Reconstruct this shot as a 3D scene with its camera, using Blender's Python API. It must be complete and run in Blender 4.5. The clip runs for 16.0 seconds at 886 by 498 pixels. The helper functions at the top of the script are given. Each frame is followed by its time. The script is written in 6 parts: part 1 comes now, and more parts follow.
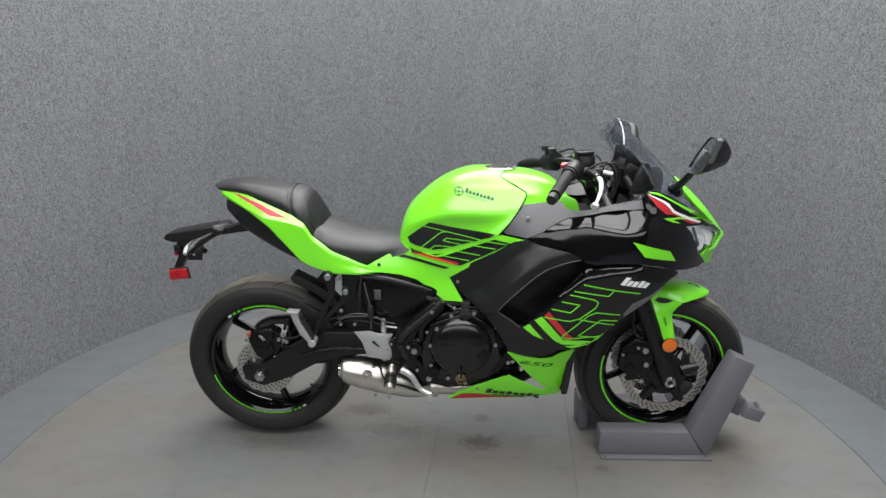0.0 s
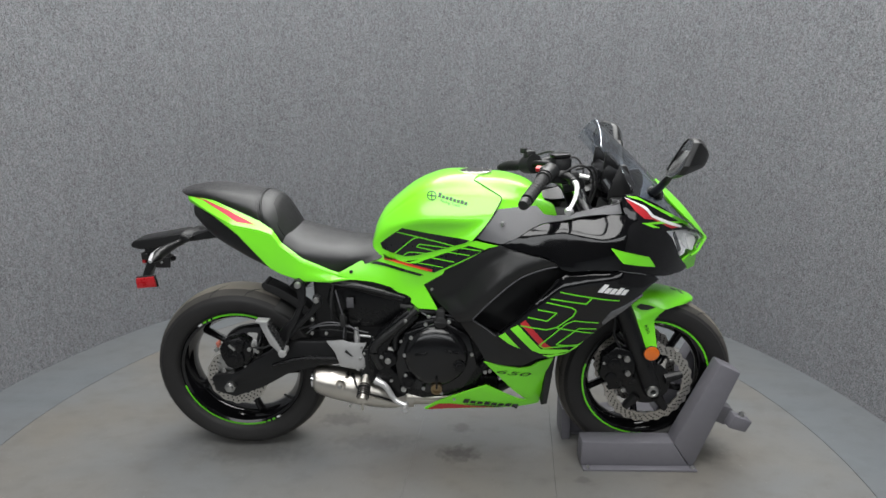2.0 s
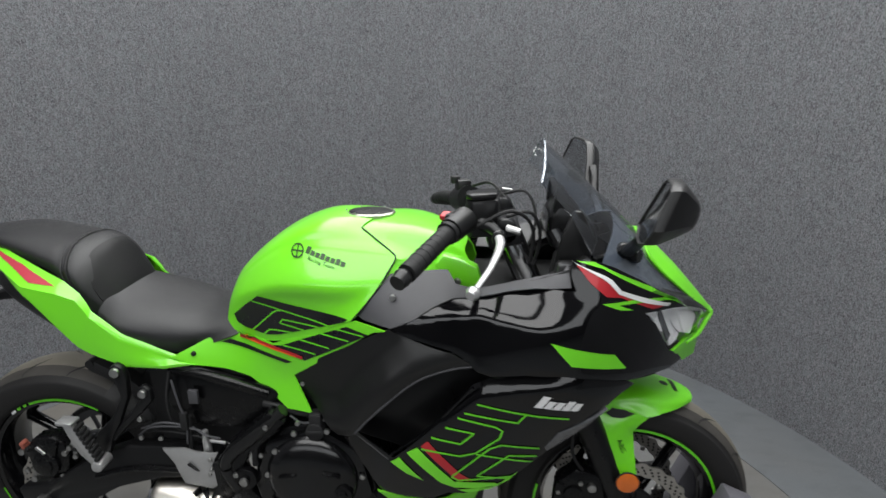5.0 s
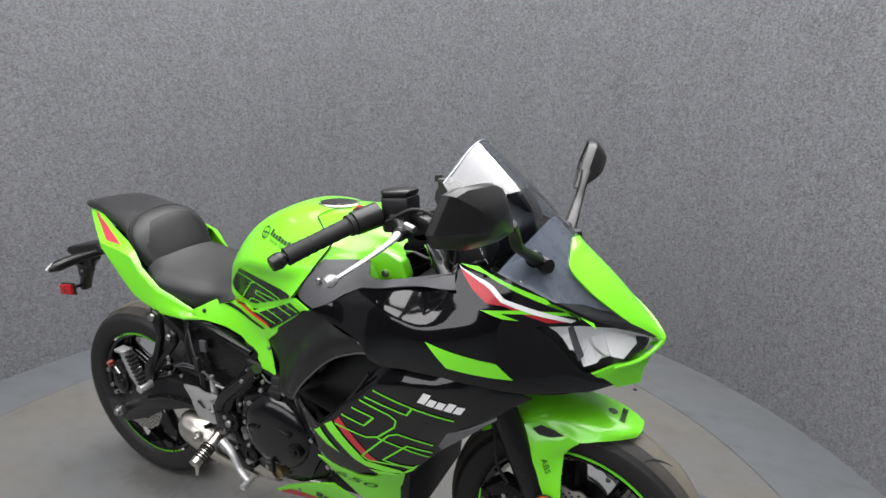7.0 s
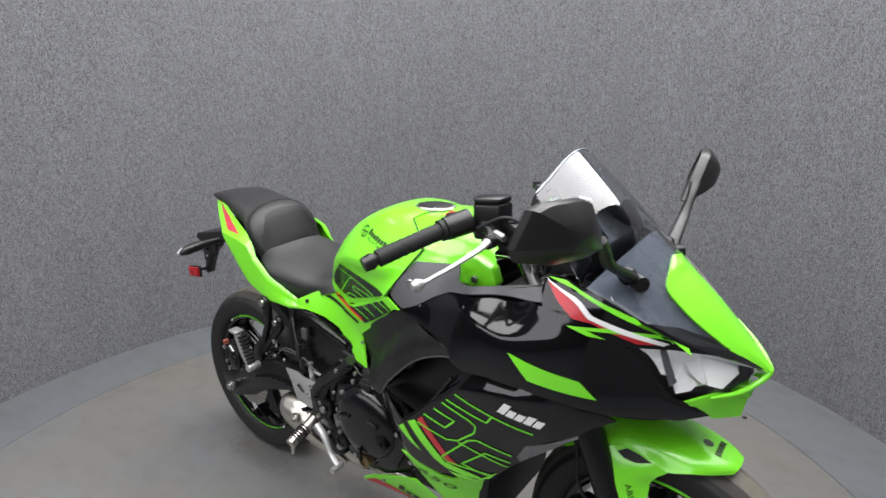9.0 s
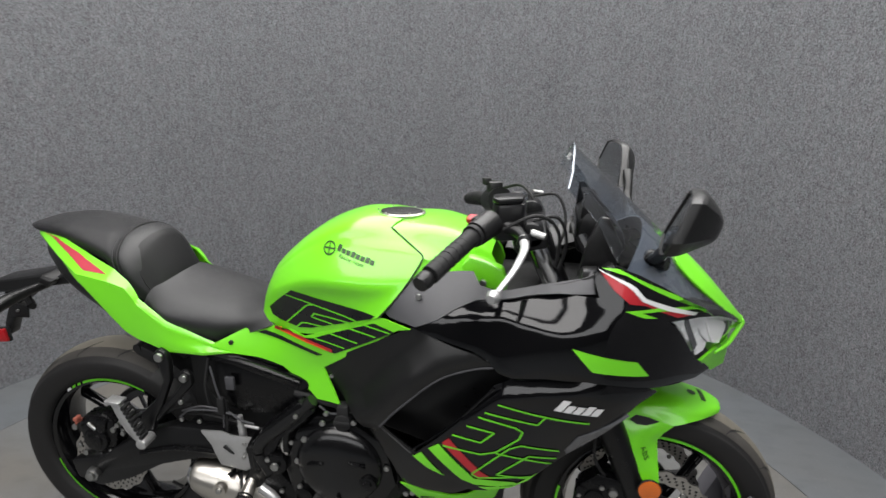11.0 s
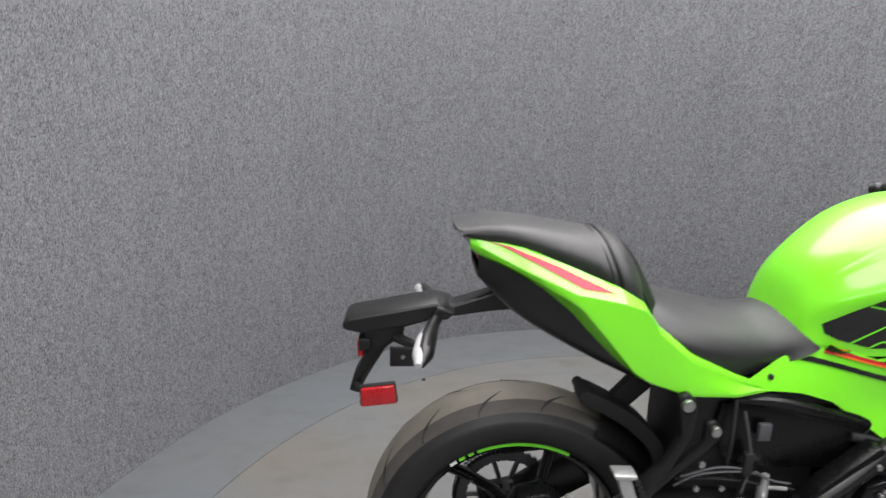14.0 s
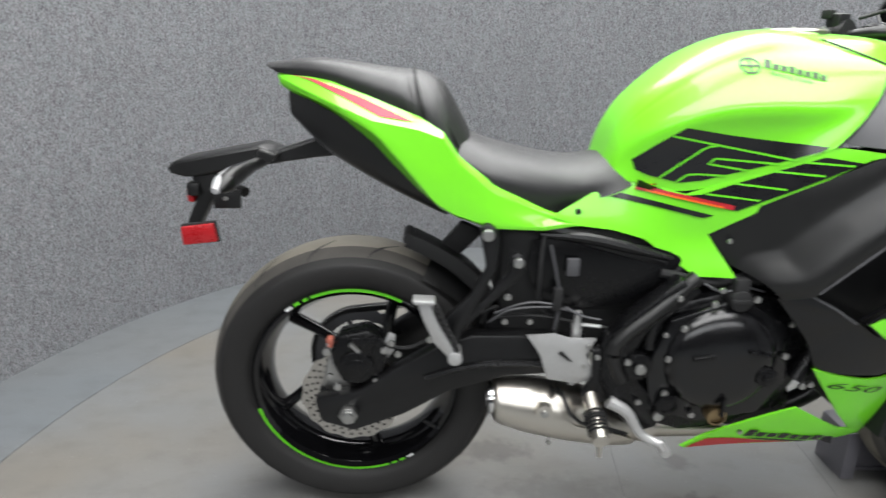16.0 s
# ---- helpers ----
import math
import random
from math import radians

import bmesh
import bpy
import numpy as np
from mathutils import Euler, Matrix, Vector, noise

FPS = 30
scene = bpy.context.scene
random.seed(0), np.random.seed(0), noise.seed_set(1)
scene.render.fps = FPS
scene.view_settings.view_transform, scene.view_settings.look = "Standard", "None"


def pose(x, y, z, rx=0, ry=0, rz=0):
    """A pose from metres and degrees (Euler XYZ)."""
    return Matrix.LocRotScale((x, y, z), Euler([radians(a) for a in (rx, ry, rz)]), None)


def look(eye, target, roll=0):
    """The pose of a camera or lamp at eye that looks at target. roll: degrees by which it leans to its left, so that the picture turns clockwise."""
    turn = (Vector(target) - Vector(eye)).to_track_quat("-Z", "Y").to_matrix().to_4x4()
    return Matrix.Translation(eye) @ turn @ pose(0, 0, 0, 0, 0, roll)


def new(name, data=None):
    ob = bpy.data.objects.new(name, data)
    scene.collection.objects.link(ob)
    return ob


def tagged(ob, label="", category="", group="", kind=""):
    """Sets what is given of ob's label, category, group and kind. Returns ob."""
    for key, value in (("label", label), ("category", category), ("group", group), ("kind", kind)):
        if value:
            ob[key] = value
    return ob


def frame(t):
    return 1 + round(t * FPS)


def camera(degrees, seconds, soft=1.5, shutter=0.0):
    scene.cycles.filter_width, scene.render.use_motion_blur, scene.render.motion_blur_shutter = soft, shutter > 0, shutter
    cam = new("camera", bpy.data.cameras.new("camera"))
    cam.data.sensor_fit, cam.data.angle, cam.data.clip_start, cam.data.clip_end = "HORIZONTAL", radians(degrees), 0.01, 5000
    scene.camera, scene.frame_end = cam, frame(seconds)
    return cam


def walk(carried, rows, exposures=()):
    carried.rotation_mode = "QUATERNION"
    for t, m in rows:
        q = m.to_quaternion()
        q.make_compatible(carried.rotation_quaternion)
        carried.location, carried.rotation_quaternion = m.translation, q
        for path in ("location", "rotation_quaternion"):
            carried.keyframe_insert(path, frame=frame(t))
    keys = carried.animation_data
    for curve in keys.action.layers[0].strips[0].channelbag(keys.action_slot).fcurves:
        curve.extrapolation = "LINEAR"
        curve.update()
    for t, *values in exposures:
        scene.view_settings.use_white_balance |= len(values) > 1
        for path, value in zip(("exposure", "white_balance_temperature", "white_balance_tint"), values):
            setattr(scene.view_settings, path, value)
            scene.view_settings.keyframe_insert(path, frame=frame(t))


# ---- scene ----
cam = camera(75.8, 16.0, shutter=0.5)
PATH = [
    (0, (-0.05, -1.879, 1.308), (-0.078, 0.033, 0.724), 0.3),
    (0.5, (-0.053, -1.882, 1.314), (-0.073, 0.032, 0.732), 0.3),
    (1, (-0.043, -1.875, 1.315), (-0.064, 0.038, 0.733), 0.2),
    (1.5, (-0.014, -1.862, 1.314), (-0.031, 0.052, 0.732), 0.2),
    (2, (0.033, -1.818, 1.307), (0.004, 0.095, 0.727), 0.0),
    (2.5, (0.008, -1.644, 1.308), (-0.021, 0.269, 0.727), 0.1),
    (3, (-0.055, -1.452, 1.313), (-0.079, 0.459, 0.72), 0.2),
    (3.5, (-0.04, -1.342, 1.303), (-0.055, 0.57, 0.716), 0.2),
    (4, (0.102, -1.201, 1.302), (0.069, 0.713, 0.724), -0.1),
    (4.5, (0.224, -1.156, 1.284), (0.153, 0.758, 0.705), -0.2),
    (5, (0.353, -1.219, 1.302), (0.219, 0.692, 0.726), -0.1),
    (5.2, (0.409, -1.239, 1.299), (0.234, 0.668, 0.724), -0.3),
    (7.3, (0.982, -1.072, 1.304), (0.053, 0.602, 0.726), -1.2),
    (7.5, (1.01, -1.043, 1.302), (0.032, 0.602, 0.722), -1.3),
    (8, (1.061, -0.974, 1.295), (-0.041, 0.59, 0.711), -1.5),
    (8.5, (1.027, -0.981, 1.298), (-0.146, 0.531, 0.715), -1.4),
    (9, (0.954, -1.086, 1.323), (-0.205, 0.438, 0.743), -1.1),
    (9.2, (0.925, -1.127, 1.326), (-0.2, 0.424, 0.755), -0.7),
    (11.5, (0.125, -1.233, 1.321), (0.021, 0.673, 0.724), 0.6),
    (12, (-0.168, -1.158, 1.303), (-0.202, 0.755, 0.721), 1.0),
    (12.5, (-0.398, -1.097, 1.283), (-0.4, 0.817, 0.701), 0.7),
    (13, (-0.641, -1.078, 1.279), (-0.574, 0.837, 0.706), 1.0),
    (13.5, (-0.794, -1.04, 1.255), (-0.705, 0.874, 0.68), 1.0),
    (14, (-0.907, -0.993, 1.175), (-0.819, 0.939, 0.665), 0.9),
    (14.5, (-0.96, -0.951, 1.1), (-0.867, 0.957, 0.507), 0.9),
    (15, (-0.932, -0.99, 0.988), (-0.836, 0.922, 0.409), 1.2),
    (15.5, (-0.777, -1.056, 0.975), (-0.702, 0.84, 0.342), 0.9),
    (16, (-0.55, -1.079, 0.973), (-0.503, 0.813, 0.326), 0.5),
]
EXPOSURES = [(0, 0.04, 6500, 10), (1.8, 0.04, 6500, 10), (2.5, -0.14, 6450, 9), (3.5, -0.35, 6430, 9.5), (4.2, -0.50, 6430, 10), (4.6, -0.55, 6430, 10), (5.2, -0.38, 6450, 10), (7.3, 0.12, 6500, 13), (9.2, 0.04, 6500, 13), (11.3, -0.31, 6600, 11),
             (11.9, -0.47, 6450, 9.5), (12.1, -0.38, 6450, 9.5), (12.5, -0.02, 6450, 9.5), (13, 0.11, 6500, 10), (13.5, 0.08, 6600, 11.5), (14.5, 0.30, 6550, 15), (15.2, 0.39, 6550, 15), (16, 0.46, 6500, 10)]
walk(cam, [(t, look(eye, target, roll)) for t, eye, target, roll in PATH], EXPOSURES)


# ---- light ----
world = bpy.data.worlds.new("studio_world")
scene.world = world
world.use_nodes = True
world.node_tree.nodes["Background"].inputs[0].default_value = (0.9, 0.95, 1.0, 1)
world.node_tree.nodes["Background"].inputs[1].default_value = 0.03


def area_lamp(name, eye, target, sx, sy, watts, col=(0.992, 0.996, 0.985)):
    d = bpy.data.lights.new(name, "AREA")
    d.shape, d.size, d.size_y, d.energy, d.color = "RECTANGLE", sx, sy, watts, col
    ob = new(name, d)
    ob.matrix_world = look(eye, target)
    return ob


area_lamp("ceiling_panel_rear", (0.4, 1.20, 3.38), (0.4, 1.21, 0), 3.4, 4.0, 290)
area_lamp("ceiling_panel_front", (-0.3, -1.80, 3.38), (-0.3, -1.79, 0), 4.2, 1.6, 140)
# unseen broad source behind the camera, added for sheen on the black panels
area_lamp("high_fill_panel", (-0.4, -4.45, 2.60), (-0.4, 0.0, 1.5), 8.0, 1.5, 125, (0.96, 0.985, 1.0))

# ---- materials ----


def material(name, col, rough=0.5, metal=0.0, coat=0.0, vary=0.12, scale=60.0, bump=0.0, bump_scale=300.0, rough_vary=0.08, spec=0.5):
    """A principled material with two scales of colour and gloss variation and a fine relief."""
    m = bpy.data.materials.new(name)
    m.use_nodes = True
    nt = m.node_tree
    N, L = nt.nodes, nt.links
    b = N["Principled BSDF"]
    tc = N.new("ShaderNodeTexCoord")
    n1, n2 = N.new("ShaderNodeTexNoise"), N.new("ShaderNodeTexNoise")
    n1.inputs["Scale"].default_value, n1.inputs["Detail"].default_value = scale, 4
    n2.inputs["Scale"].default_value, n2.inputs["Detail"].default_value = scale * 0.09, 3
    mixn = N.new("ShaderNodeMath")
    mixn.operation = "ADD"
    L.new(tc.outputs["Object"], n1.inputs["Vector"])
    L.new(tc.outputs["Object"], n2.inputs["Vector"])
    L.new(n1.outputs["Fac"], mixn.inputs[0])
    L.new(n2.outputs["Fac"], mixn.inputs[1])
    ramp = N.new("ShaderNodeMapRange")
    ramp.inputs["From Min"].default_value, ramp.inputs["From Max"].default_value = 0.6, 1.4
    ramp.inputs["To Min"].default_value, ramp.inputs["To Max"].default_value = 1 - vary, 1 + vary
    L.new(mixn.outputs[0], ramp.inputs["Value"])
    mul = N.new("ShaderNodeVectorMath")
    mul.operation = "SCALE"
    mul.inputs[0].default_value = col
    L.new(ramp.outputs[0], mul.inputs["Scale"])
    L.new(mul.outputs[0], b.inputs["Base Color"])
    rr = N.new("ShaderNodeMapRange")
    rr.inputs["From Min"].default_value, rr.inputs["From Max"].default_value = 0.6, 1.4
    rr.inputs["To Min"].default_value, rr.inputs["To Max"].default_value = max(0.02, rough - rough_vary), min(1, rough + rough_vary)
    L.new(mixn.outputs[0], rr.inputs["Value"])
    L.new(rr.outputs[0], b.inputs["Roughness"])
    b.inputs["Metallic"].default_value = metal
    b.inputs["Coat Weight"].default_value = coat
    b.inputs["Coat Roughness"].default_value = 0.03
    b.inputs["Specular IOR Level"].default_value = spec
    if bump:
        nb = N.new("ShaderNodeTexNoise")
        nb.inputs["Scale"].default_value, nb.inputs["Detail"].default_value = bump_scale, 3
        bp = N.new("ShaderNodeBump")
        bp.inputs["Strength"].default_value, bp.inputs["Distance"].default_value = bump, 0.001
        L.new(tc.outputs["Object"], nb.inputs["Vector"])
        L.new(nb.outputs["Fac"], bp.inputs["Height"])
        L.new(bp.outputs["Normal"], b.inputs["Normal"])
    return m


GREEN = material("lime_green_paint", (0.172, 0.69, 0.018), 0.32, coat=0.65, vary=0.03, scale=12, rough_vary=0.03)
GREEN.node_tree.nodes["Principled BSDF"].inputs["Coat Roughness"].default_value = 0.10
GREEN_DECAL = material("green_decal_line", (0.13, 0.62, 0.015), 0.35, coat=0.3, vary=0.04)
GLOSS = material("gloss_black_paint", (0.003, 0.003, 0.0035), 0.07, vary=0.1, scale=12, rough_vary=0.02)
MATTE = material("matte_black_plastic", (0.005, 0.005, 0.0052), 0.37, spec=0.52, vary=0.1, scale=90, bump=0.12, bump_scale=900)
GREYP = material("charcoal_trim_plastic", (0.055, 0.055, 0.06), 0.48, vary=0.08, scale=90, bump=0.15, bump_scale=1200)
BLACK = material("satin_black_paint", (0.0055, 0.0055, 0.006), 0.33, spec=0.35, vary=0.15, scale=50, bump=0.05, bump_scale=500)
CAST = material("black_engine_casting", (0.003, 0.003, 0.0034), 0.25, spec=0.30, vary=0.18, scale=80, bump=0.25, bump_scale=700)
COVER = material("gloss_black_engine_paint", (0.0035, 0.0035, 0.004), 0.20, spec=0.5, vary=0.12, scale=60, bump=0.06, bump_scale=500)
RUBBER = material("black_rubber", (0.011, 0.011, 0.0115), 0.62, spec=0.35, vary=0.15, scale=120, bump=0.25, bump_scale=600)
TREAD = material("dusty_tread_rubber", (0.050, 0.046, 0.041), 0.75, vary=0.30, scale=30, bump=0.25, bump_scale=400)
TREAD_SHEEN = material("dusty_tread_centre_sheen", (0.150, 0.138, 0.112), 0.62, vary=0.25, scale=25, bump=0.2, bump_scale=400)
TYRE = material("tyre_rubber", (0.013, 0.0125, 0.0125), 0.58, spec=0.35, vary=0.22, scale=40, bump=0.2, bump_scale=500)
# darker copy of the seat vinyl; holds the pad front's shade, also trims the cap
VINYL_DARK = material("smooth_black_vinyl_pad_shade", (0.006, 0.006, 0.0065), 0.48, spec=0.32, vary=0.08, scale=40, bump=0.3, bump_scale=1100)
VINYL = material("black_seat_vinyl", (0.015, 0.015, 0.016), 0.45, spec=0.55, vary=0.08, scale=40, bump=0.5, bump_scale=1100)
STEEL = material("brushed_stainless_steel", (0.60, 0.57, 0.52), 0.34, metal=1.0, vary=0.05, scale=18, rough_vary=0.05)
ALU = material("cast_aluminium_silver", (0.50, 0.50, 0.50), 0.40, metal=0.75, vary=0.07, scale=120, bump=0.1)
CHROME = material("polished_metal", (0.75, 0.75, 0.76), 0.14, metal=1.0, vary=0.05)
DISC = material("brake_disc_steel", (0.50, 0.48, 0.45), 0.33, metal=1.0, vary=0.15, scale=90, rough_vary=0.1)
BOLT = material("zinc_bolt_steel", (0.42, 0.42, 0.41), 0.34, metal=1.0, vary=0.1)
RED = material("red_decal", (0.42, 0.012, 0.02), 0.35, coat=0.4, vary=0.06)
REDPALE = material("dark_red_tail_decal", (0.36, 0.03, 0.05), 0.5, coat=0.0, spec=0.3, vary=0.06)
WHITE = material("white_decal", (0.78, 0.78, 0.78), 0.35, coat=0.3, vary=0.03)
ORANGE = material("orange_decal", (0.75, 0.13, 0.01), 0.4, vary=0.05)
DECALK = material("black_decal_film", (0.005, 0.005, 0.006), 0.30, coat=0.3, vary=0.1)
LOGO = material("dark_green_lettering", (0.012, 0.05, 0.004), 0.45, coat=0.1, vary=0.05)
AMBER = material("amber_reflector", (0.62, 0.13, 0.006), 0.18, coat=1.0, vary=0.12, scale=300, bump=0.5, bump_scale=500)
REDLENS = material("red_reflector", (0.36, 0.006, 0.010), 0.3, coat=0.3, vary=0.2, scale=300, bump=0.5, bump_scale=400)
BLEED = material("faded_red_rubber", (0.32, 0.09, 0.06), 0.6, vary=0.1)
CHOCK = material("grey_painted_steel", (0.118, 0.115, 0.130), 0.42, vary=0.07, scale=40, bump=0.08, bump_scale=300)
LAMP = material("silver_lamp_reflector", (0.88, 0.885, 0.89), 0.28, metal=0.15, vary=0.06, scale=30)
SIGNAL = material("clear_signal_plastic", (0.40, 0.40, 0.41), 0.2, vary=0.1, scale=80)
# white that stands in for the ceiling reflected in the unlit lamp
LAMP_GLARE = material("lamp_face_glare", (0.92, 0.92, 0.92), 0.35, vary=0.02)
SMOKELENS = material("smoked_signal_lens", (0.07, 0.072, 0.078), 0.12, coat=1.0, vary=0.35, scale=60, bump=0.3, bump_scale=250)
EDGE = material("polished_plastic_edge", (0.46, 0.50, 0.55), 0.25, metal=0.6, vary=0.03)
MIRROR = material("mirror_glass", (0.75, 0.77, 0.78), 0.02, metal=1.0, vary=0.01, rough_vary=0.0)
BRONZE = material("bronze_plug", (0.30, 0.22, 0.12), 0.35, metal=0.9, vary=0.1)


def glass(name, col, alpha_mix, rough=0.03, power=2.6):
    """Thin tinted plastic: a clear part that tints, and a glossy coat."""
    m = bpy.data.materials.new(name)
    m.use_nodes = True
    nt = m.node_tree
    N, L = nt.nodes, nt.links
    N.remove(N["Principled BSDF"])
    tr, gl, mx = N.new("ShaderNodeBsdfTransparent"), N.new("ShaderNodeBsdfGlossy"), N.new("ShaderNodeMixShader")
    lw, pw, ma = N.new("ShaderNodeLayerWeight"), N.new("ShaderNodeMath"), N.new("ShaderNodeMath")
    tr.inputs[0].default_value = (*col, 1)
    gl.inputs["Roughness"].default_value = rough
    lw.inputs["Blend"].default_value = 0.5
    pw.operation, ma.operation = "POWER", "MULTIPLY_ADD"
    pw.inputs[1].default_value = power
    ma.inputs[1].default_value, ma.inputs[2].default_value = 0.9, alpha_mix
    L.new(lw.outputs["Facing"], pw.inputs[0])
    L.new(pw.outputs[0], ma.inputs[0])
    L.new(ma.outputs[0], mx.inputs[0])
    L.new(tr.outputs[0], mx.inputs[1])
    L.new(gl.outputs[0], mx.inputs[2])
    L.new(mx.outputs[0], N["Material Output"].inputs["Surface"])
    return m


SMOKE = glass("smoked_screen_plastic", (0.66, 0.72, 0.79), 0.085)
# slate tone carries the wall's reflection on the lower screen
BACKING_SHEEN = material("backing_with_wall_sheen", (0.105, 0.114, 0.132), 0.30, coat=0.5, vary=0.08)
CLEAR = glass("clear_lens_plastic", (0.985, 0.988, 0.99), 0.04, 0.02, 4.0)


def carpet_material():
    """Heathered grey needle-felt: light and dark fibres, a vertical pile, faint vertical banding."""
    m = bpy.data.materials.new("grey_carpet_felt")
    m.use_nodes = True
    nt = m.node_tree
    N, L = nt.nodes, nt.links
    b = N["Principled BSDF"]
    b.inputs["Roughness"].default_value = 0.95
    b.inputs["Specular IOR Level"].default_value = 0.15
    b.inputs["Sheen Weight"].default_value = 0.25
    tc = N.new("ShaderNodeTexCoord")

    def noise_at(sx, sz, scale, detail):
        mp = N.new("ShaderNodeMapping")
        mp.inputs["Scale"].default_value = (sx, sx, sz)
        n = N.new("ShaderNodeTexNoise")
        n.inputs["Scale"].default_value, n.inputs["Detail"].default_value = scale, detail
        n.inputs["Roughness"].default_value = 0.65
        L.new(tc.outputs["Object"], mp.inputs["Vector"])
        L.new(mp.outputs[0], n.inputs["Vector"])
        return n.outputs["Fac"]

    fine = noise_at(1.0, 0.50, 310.0, 2)
    mid = noise_at(1.0, 0.40, 95.0, 3)
    big = noise_at(1.0, 0.3, 7.0, 3)
    hue = noise_at(1.0, 0.8, 40.0, 2)
    s1 = N.new("ShaderNodeMath")
    s1.operation = "MULTIPLY_ADD"
    s1.inputs[1].default_value = 0.78
    L.new(fine, s1.inputs[0])
    s2 = N.new("ShaderNodeMath")
    s2.operation = "MULTIPLY"
    s2.inputs[1].default_value = 0.25
    L.new(mid, s2.inputs[0])
    L.new(s2.outputs[0], s1.inputs[2])
    s3 = N.new("ShaderNodeMath")
    s3.operation = "MULTIPLY_ADD"
    s3.inputs[1].default_value = 0.06
    L.new(big, s3.inputs[0])
    L.new(s1.outputs[0], s3.inputs[2])
    ramp = N.new("ShaderNodeValToRGB")
    e = ramp.color_ramp.elements
    e[0].position, e[0].color = 0.368, (0.036, 0.0367, 0.0405, 1)
    e[1].position, e[1].color = 0.752, (0.262, 0.2640, 0.280, 1)
    L.new(s3.outputs[0], ramp.inputs[0])
    tint = N.new("ShaderNodeMix")
    tint.data_type, tint.blend_type = "RGBA", "MULTIPLY"
    tint.inputs["Factor"].default_value = 1.0
    tr = N.new("ShaderNodeValToRGB")
    te = tr.color_ramp.elements
    te[0].position, te[0].color = 0.35, (1.0, 0.98, 0.985, 1)
    te[1].position, te[1].color = 0.65, (0.965, 1.0, 1.0, 1)
    L.new(hue, tr.inputs[0])
    L.new(ramp.outputs[0], tint.inputs[6])
    L.new(tr.outputs[0], tint.inputs[7])
    L.new(tint.outputs[2], b.inputs["Base Color"])
    bp = N.new("ShaderNodeBump")
    bp.inputs["Strength"].default_value, bp.inputs["Distance"].default_value = 0.6, 0.003
    L.new(s1.outputs[0], bp.inputs["Height"])
    L.new(bp.outputs[0], b.inputs["Normal"])
    return m


CARPET = carpet_material()


def floor_material(name, col, warm, stains=()):
    """Worn painted board: cloudy paint, tyre dust, scuffs and a few oil marks with shapes of their own."""
    m = bpy.data.materials.new(name)
    m.use_nodes = True
    nt = m.node_tree
    N, L = nt.nodes, nt.links
    b = N["Principled BSDF"]
    b.inputs["Roughness"].default_value = 0.55
    tc = N.new("ShaderNodeTexCoord")

    def noise_at(sx, sy, scale, detail):
        mp = N.new("ShaderNodeMapping")
        mp.inputs["Scale"].default_value = (sx, sy, 1)
        n = N.new("ShaderNodeTexNoise")
        n.inputs["Scale"].default_value, n.inputs["Detail"].default_value = scale, detail
        L.new(tc.outputs["Object"], mp.inputs["Vector"])
        L.new(mp.outputs[0], n.inputs["Vector"])
        return n.outputs["Fac"]

    def mix(fac, a, bcol, blend="MIX"):
        x = N.new("ShaderNodeMix")
        x.data_type, x.blend_type = "RGBA", blend
        for sock, v in ((x.inputs[0], fac), (x.inputs[6], a), (x.inputs[7], bcol)):
            if isinstance(v, (int, float)):
                sock.default_value = v
            elif isinstance(v, tuple):
                sock.default_value = (*v, 1)
            else:
                L.new(v, sock)
        return x.outputs[2]

    def rng(v, a, bb, lo, hi):
        r = N.new("ShaderNodeMapRange")
        for k, q in (("From Min", a), ("From Max", bb), ("To Min", lo), ("To Max", hi)):
            r.inputs[k].default_value = q
        L.new(v, r.inputs["Value"])
        return r.outputs[0]

    cloud = noise_at(1, 1.5, 1.6, 5)
    c = mix(rng(cloud, 0.38, 0.68, 0, 1), col, warm)
    streak = noise_at(1.0, 2.2, 3.0, 6)
    c = mix(rng(streak, 0.52, 0.78, 0, 0.26), c, tuple(v * 0.55 for v in warm))
    blot = noise_at(1, 1.6, 11, 5)
    c = mix(rng(blot, 0.50, 0.72, 0, 0.32), c, tuple(v * 0.6 for v in warm))
    speck = noise_at(1, 1, 190, 2)
    c = mix(rng(speck, 0.63, 0.72, 0, 0.5), c, (0.08, 0.077, 0.073))
    light = noise_at(1, 1, 120, 1)
    c = mix(rng(light, 0.72, 0.78, 0, 0.35), c, (0.30, 0.30, 0.285))
    rag = noise_at(1, 1, 32, 6)
    for sx, sy, rx, ry, amount in stains:
        mp = N.new("ShaderNodeMapping")
        mp.inputs["Location"].default_value = (-sx / rx, -sy / ry, 0)
        mp.inputs["Scale"].default_value = (1 / rx, 1 / ry, 0)
        L.new(tc.outputs["Object"], mp.inputs["Vector"])
        ln = N.new("ShaderNodeVectorMath")
        ln.operation = "LENGTH"
        L.new(mp.outputs[0], ln.inputs[0])
        ad = N.new("ShaderNodeMath")
        ad.operation = "MULTIPLY_ADD"
        ad.inputs[1].default_value = 1.9
        L.new(rag, ad.inputs[0])
        L.new(ln.outputs["Value"], ad.inputs[2])
        c = mix(rng(ad.outputs[0], 1.35, 2.05, amount, 0), c, (0.035, 0.033, 0.030))
    L.new(c, b.inputs["Base Color"])
    L.new(rng(streak, 0.3, 0.8, 0.42, 0.66), b.inputs["Roughness"])
    bp = N.new("ShaderNodeBump")
    bp.inputs["Strength"].default_value, bp.inputs["Distance"].default_value = 0.12, 0.001
    L.new(speck, bp.inputs["Height"])
    L.new(bp.outputs[0], b.inputs["Normal"])
    return m


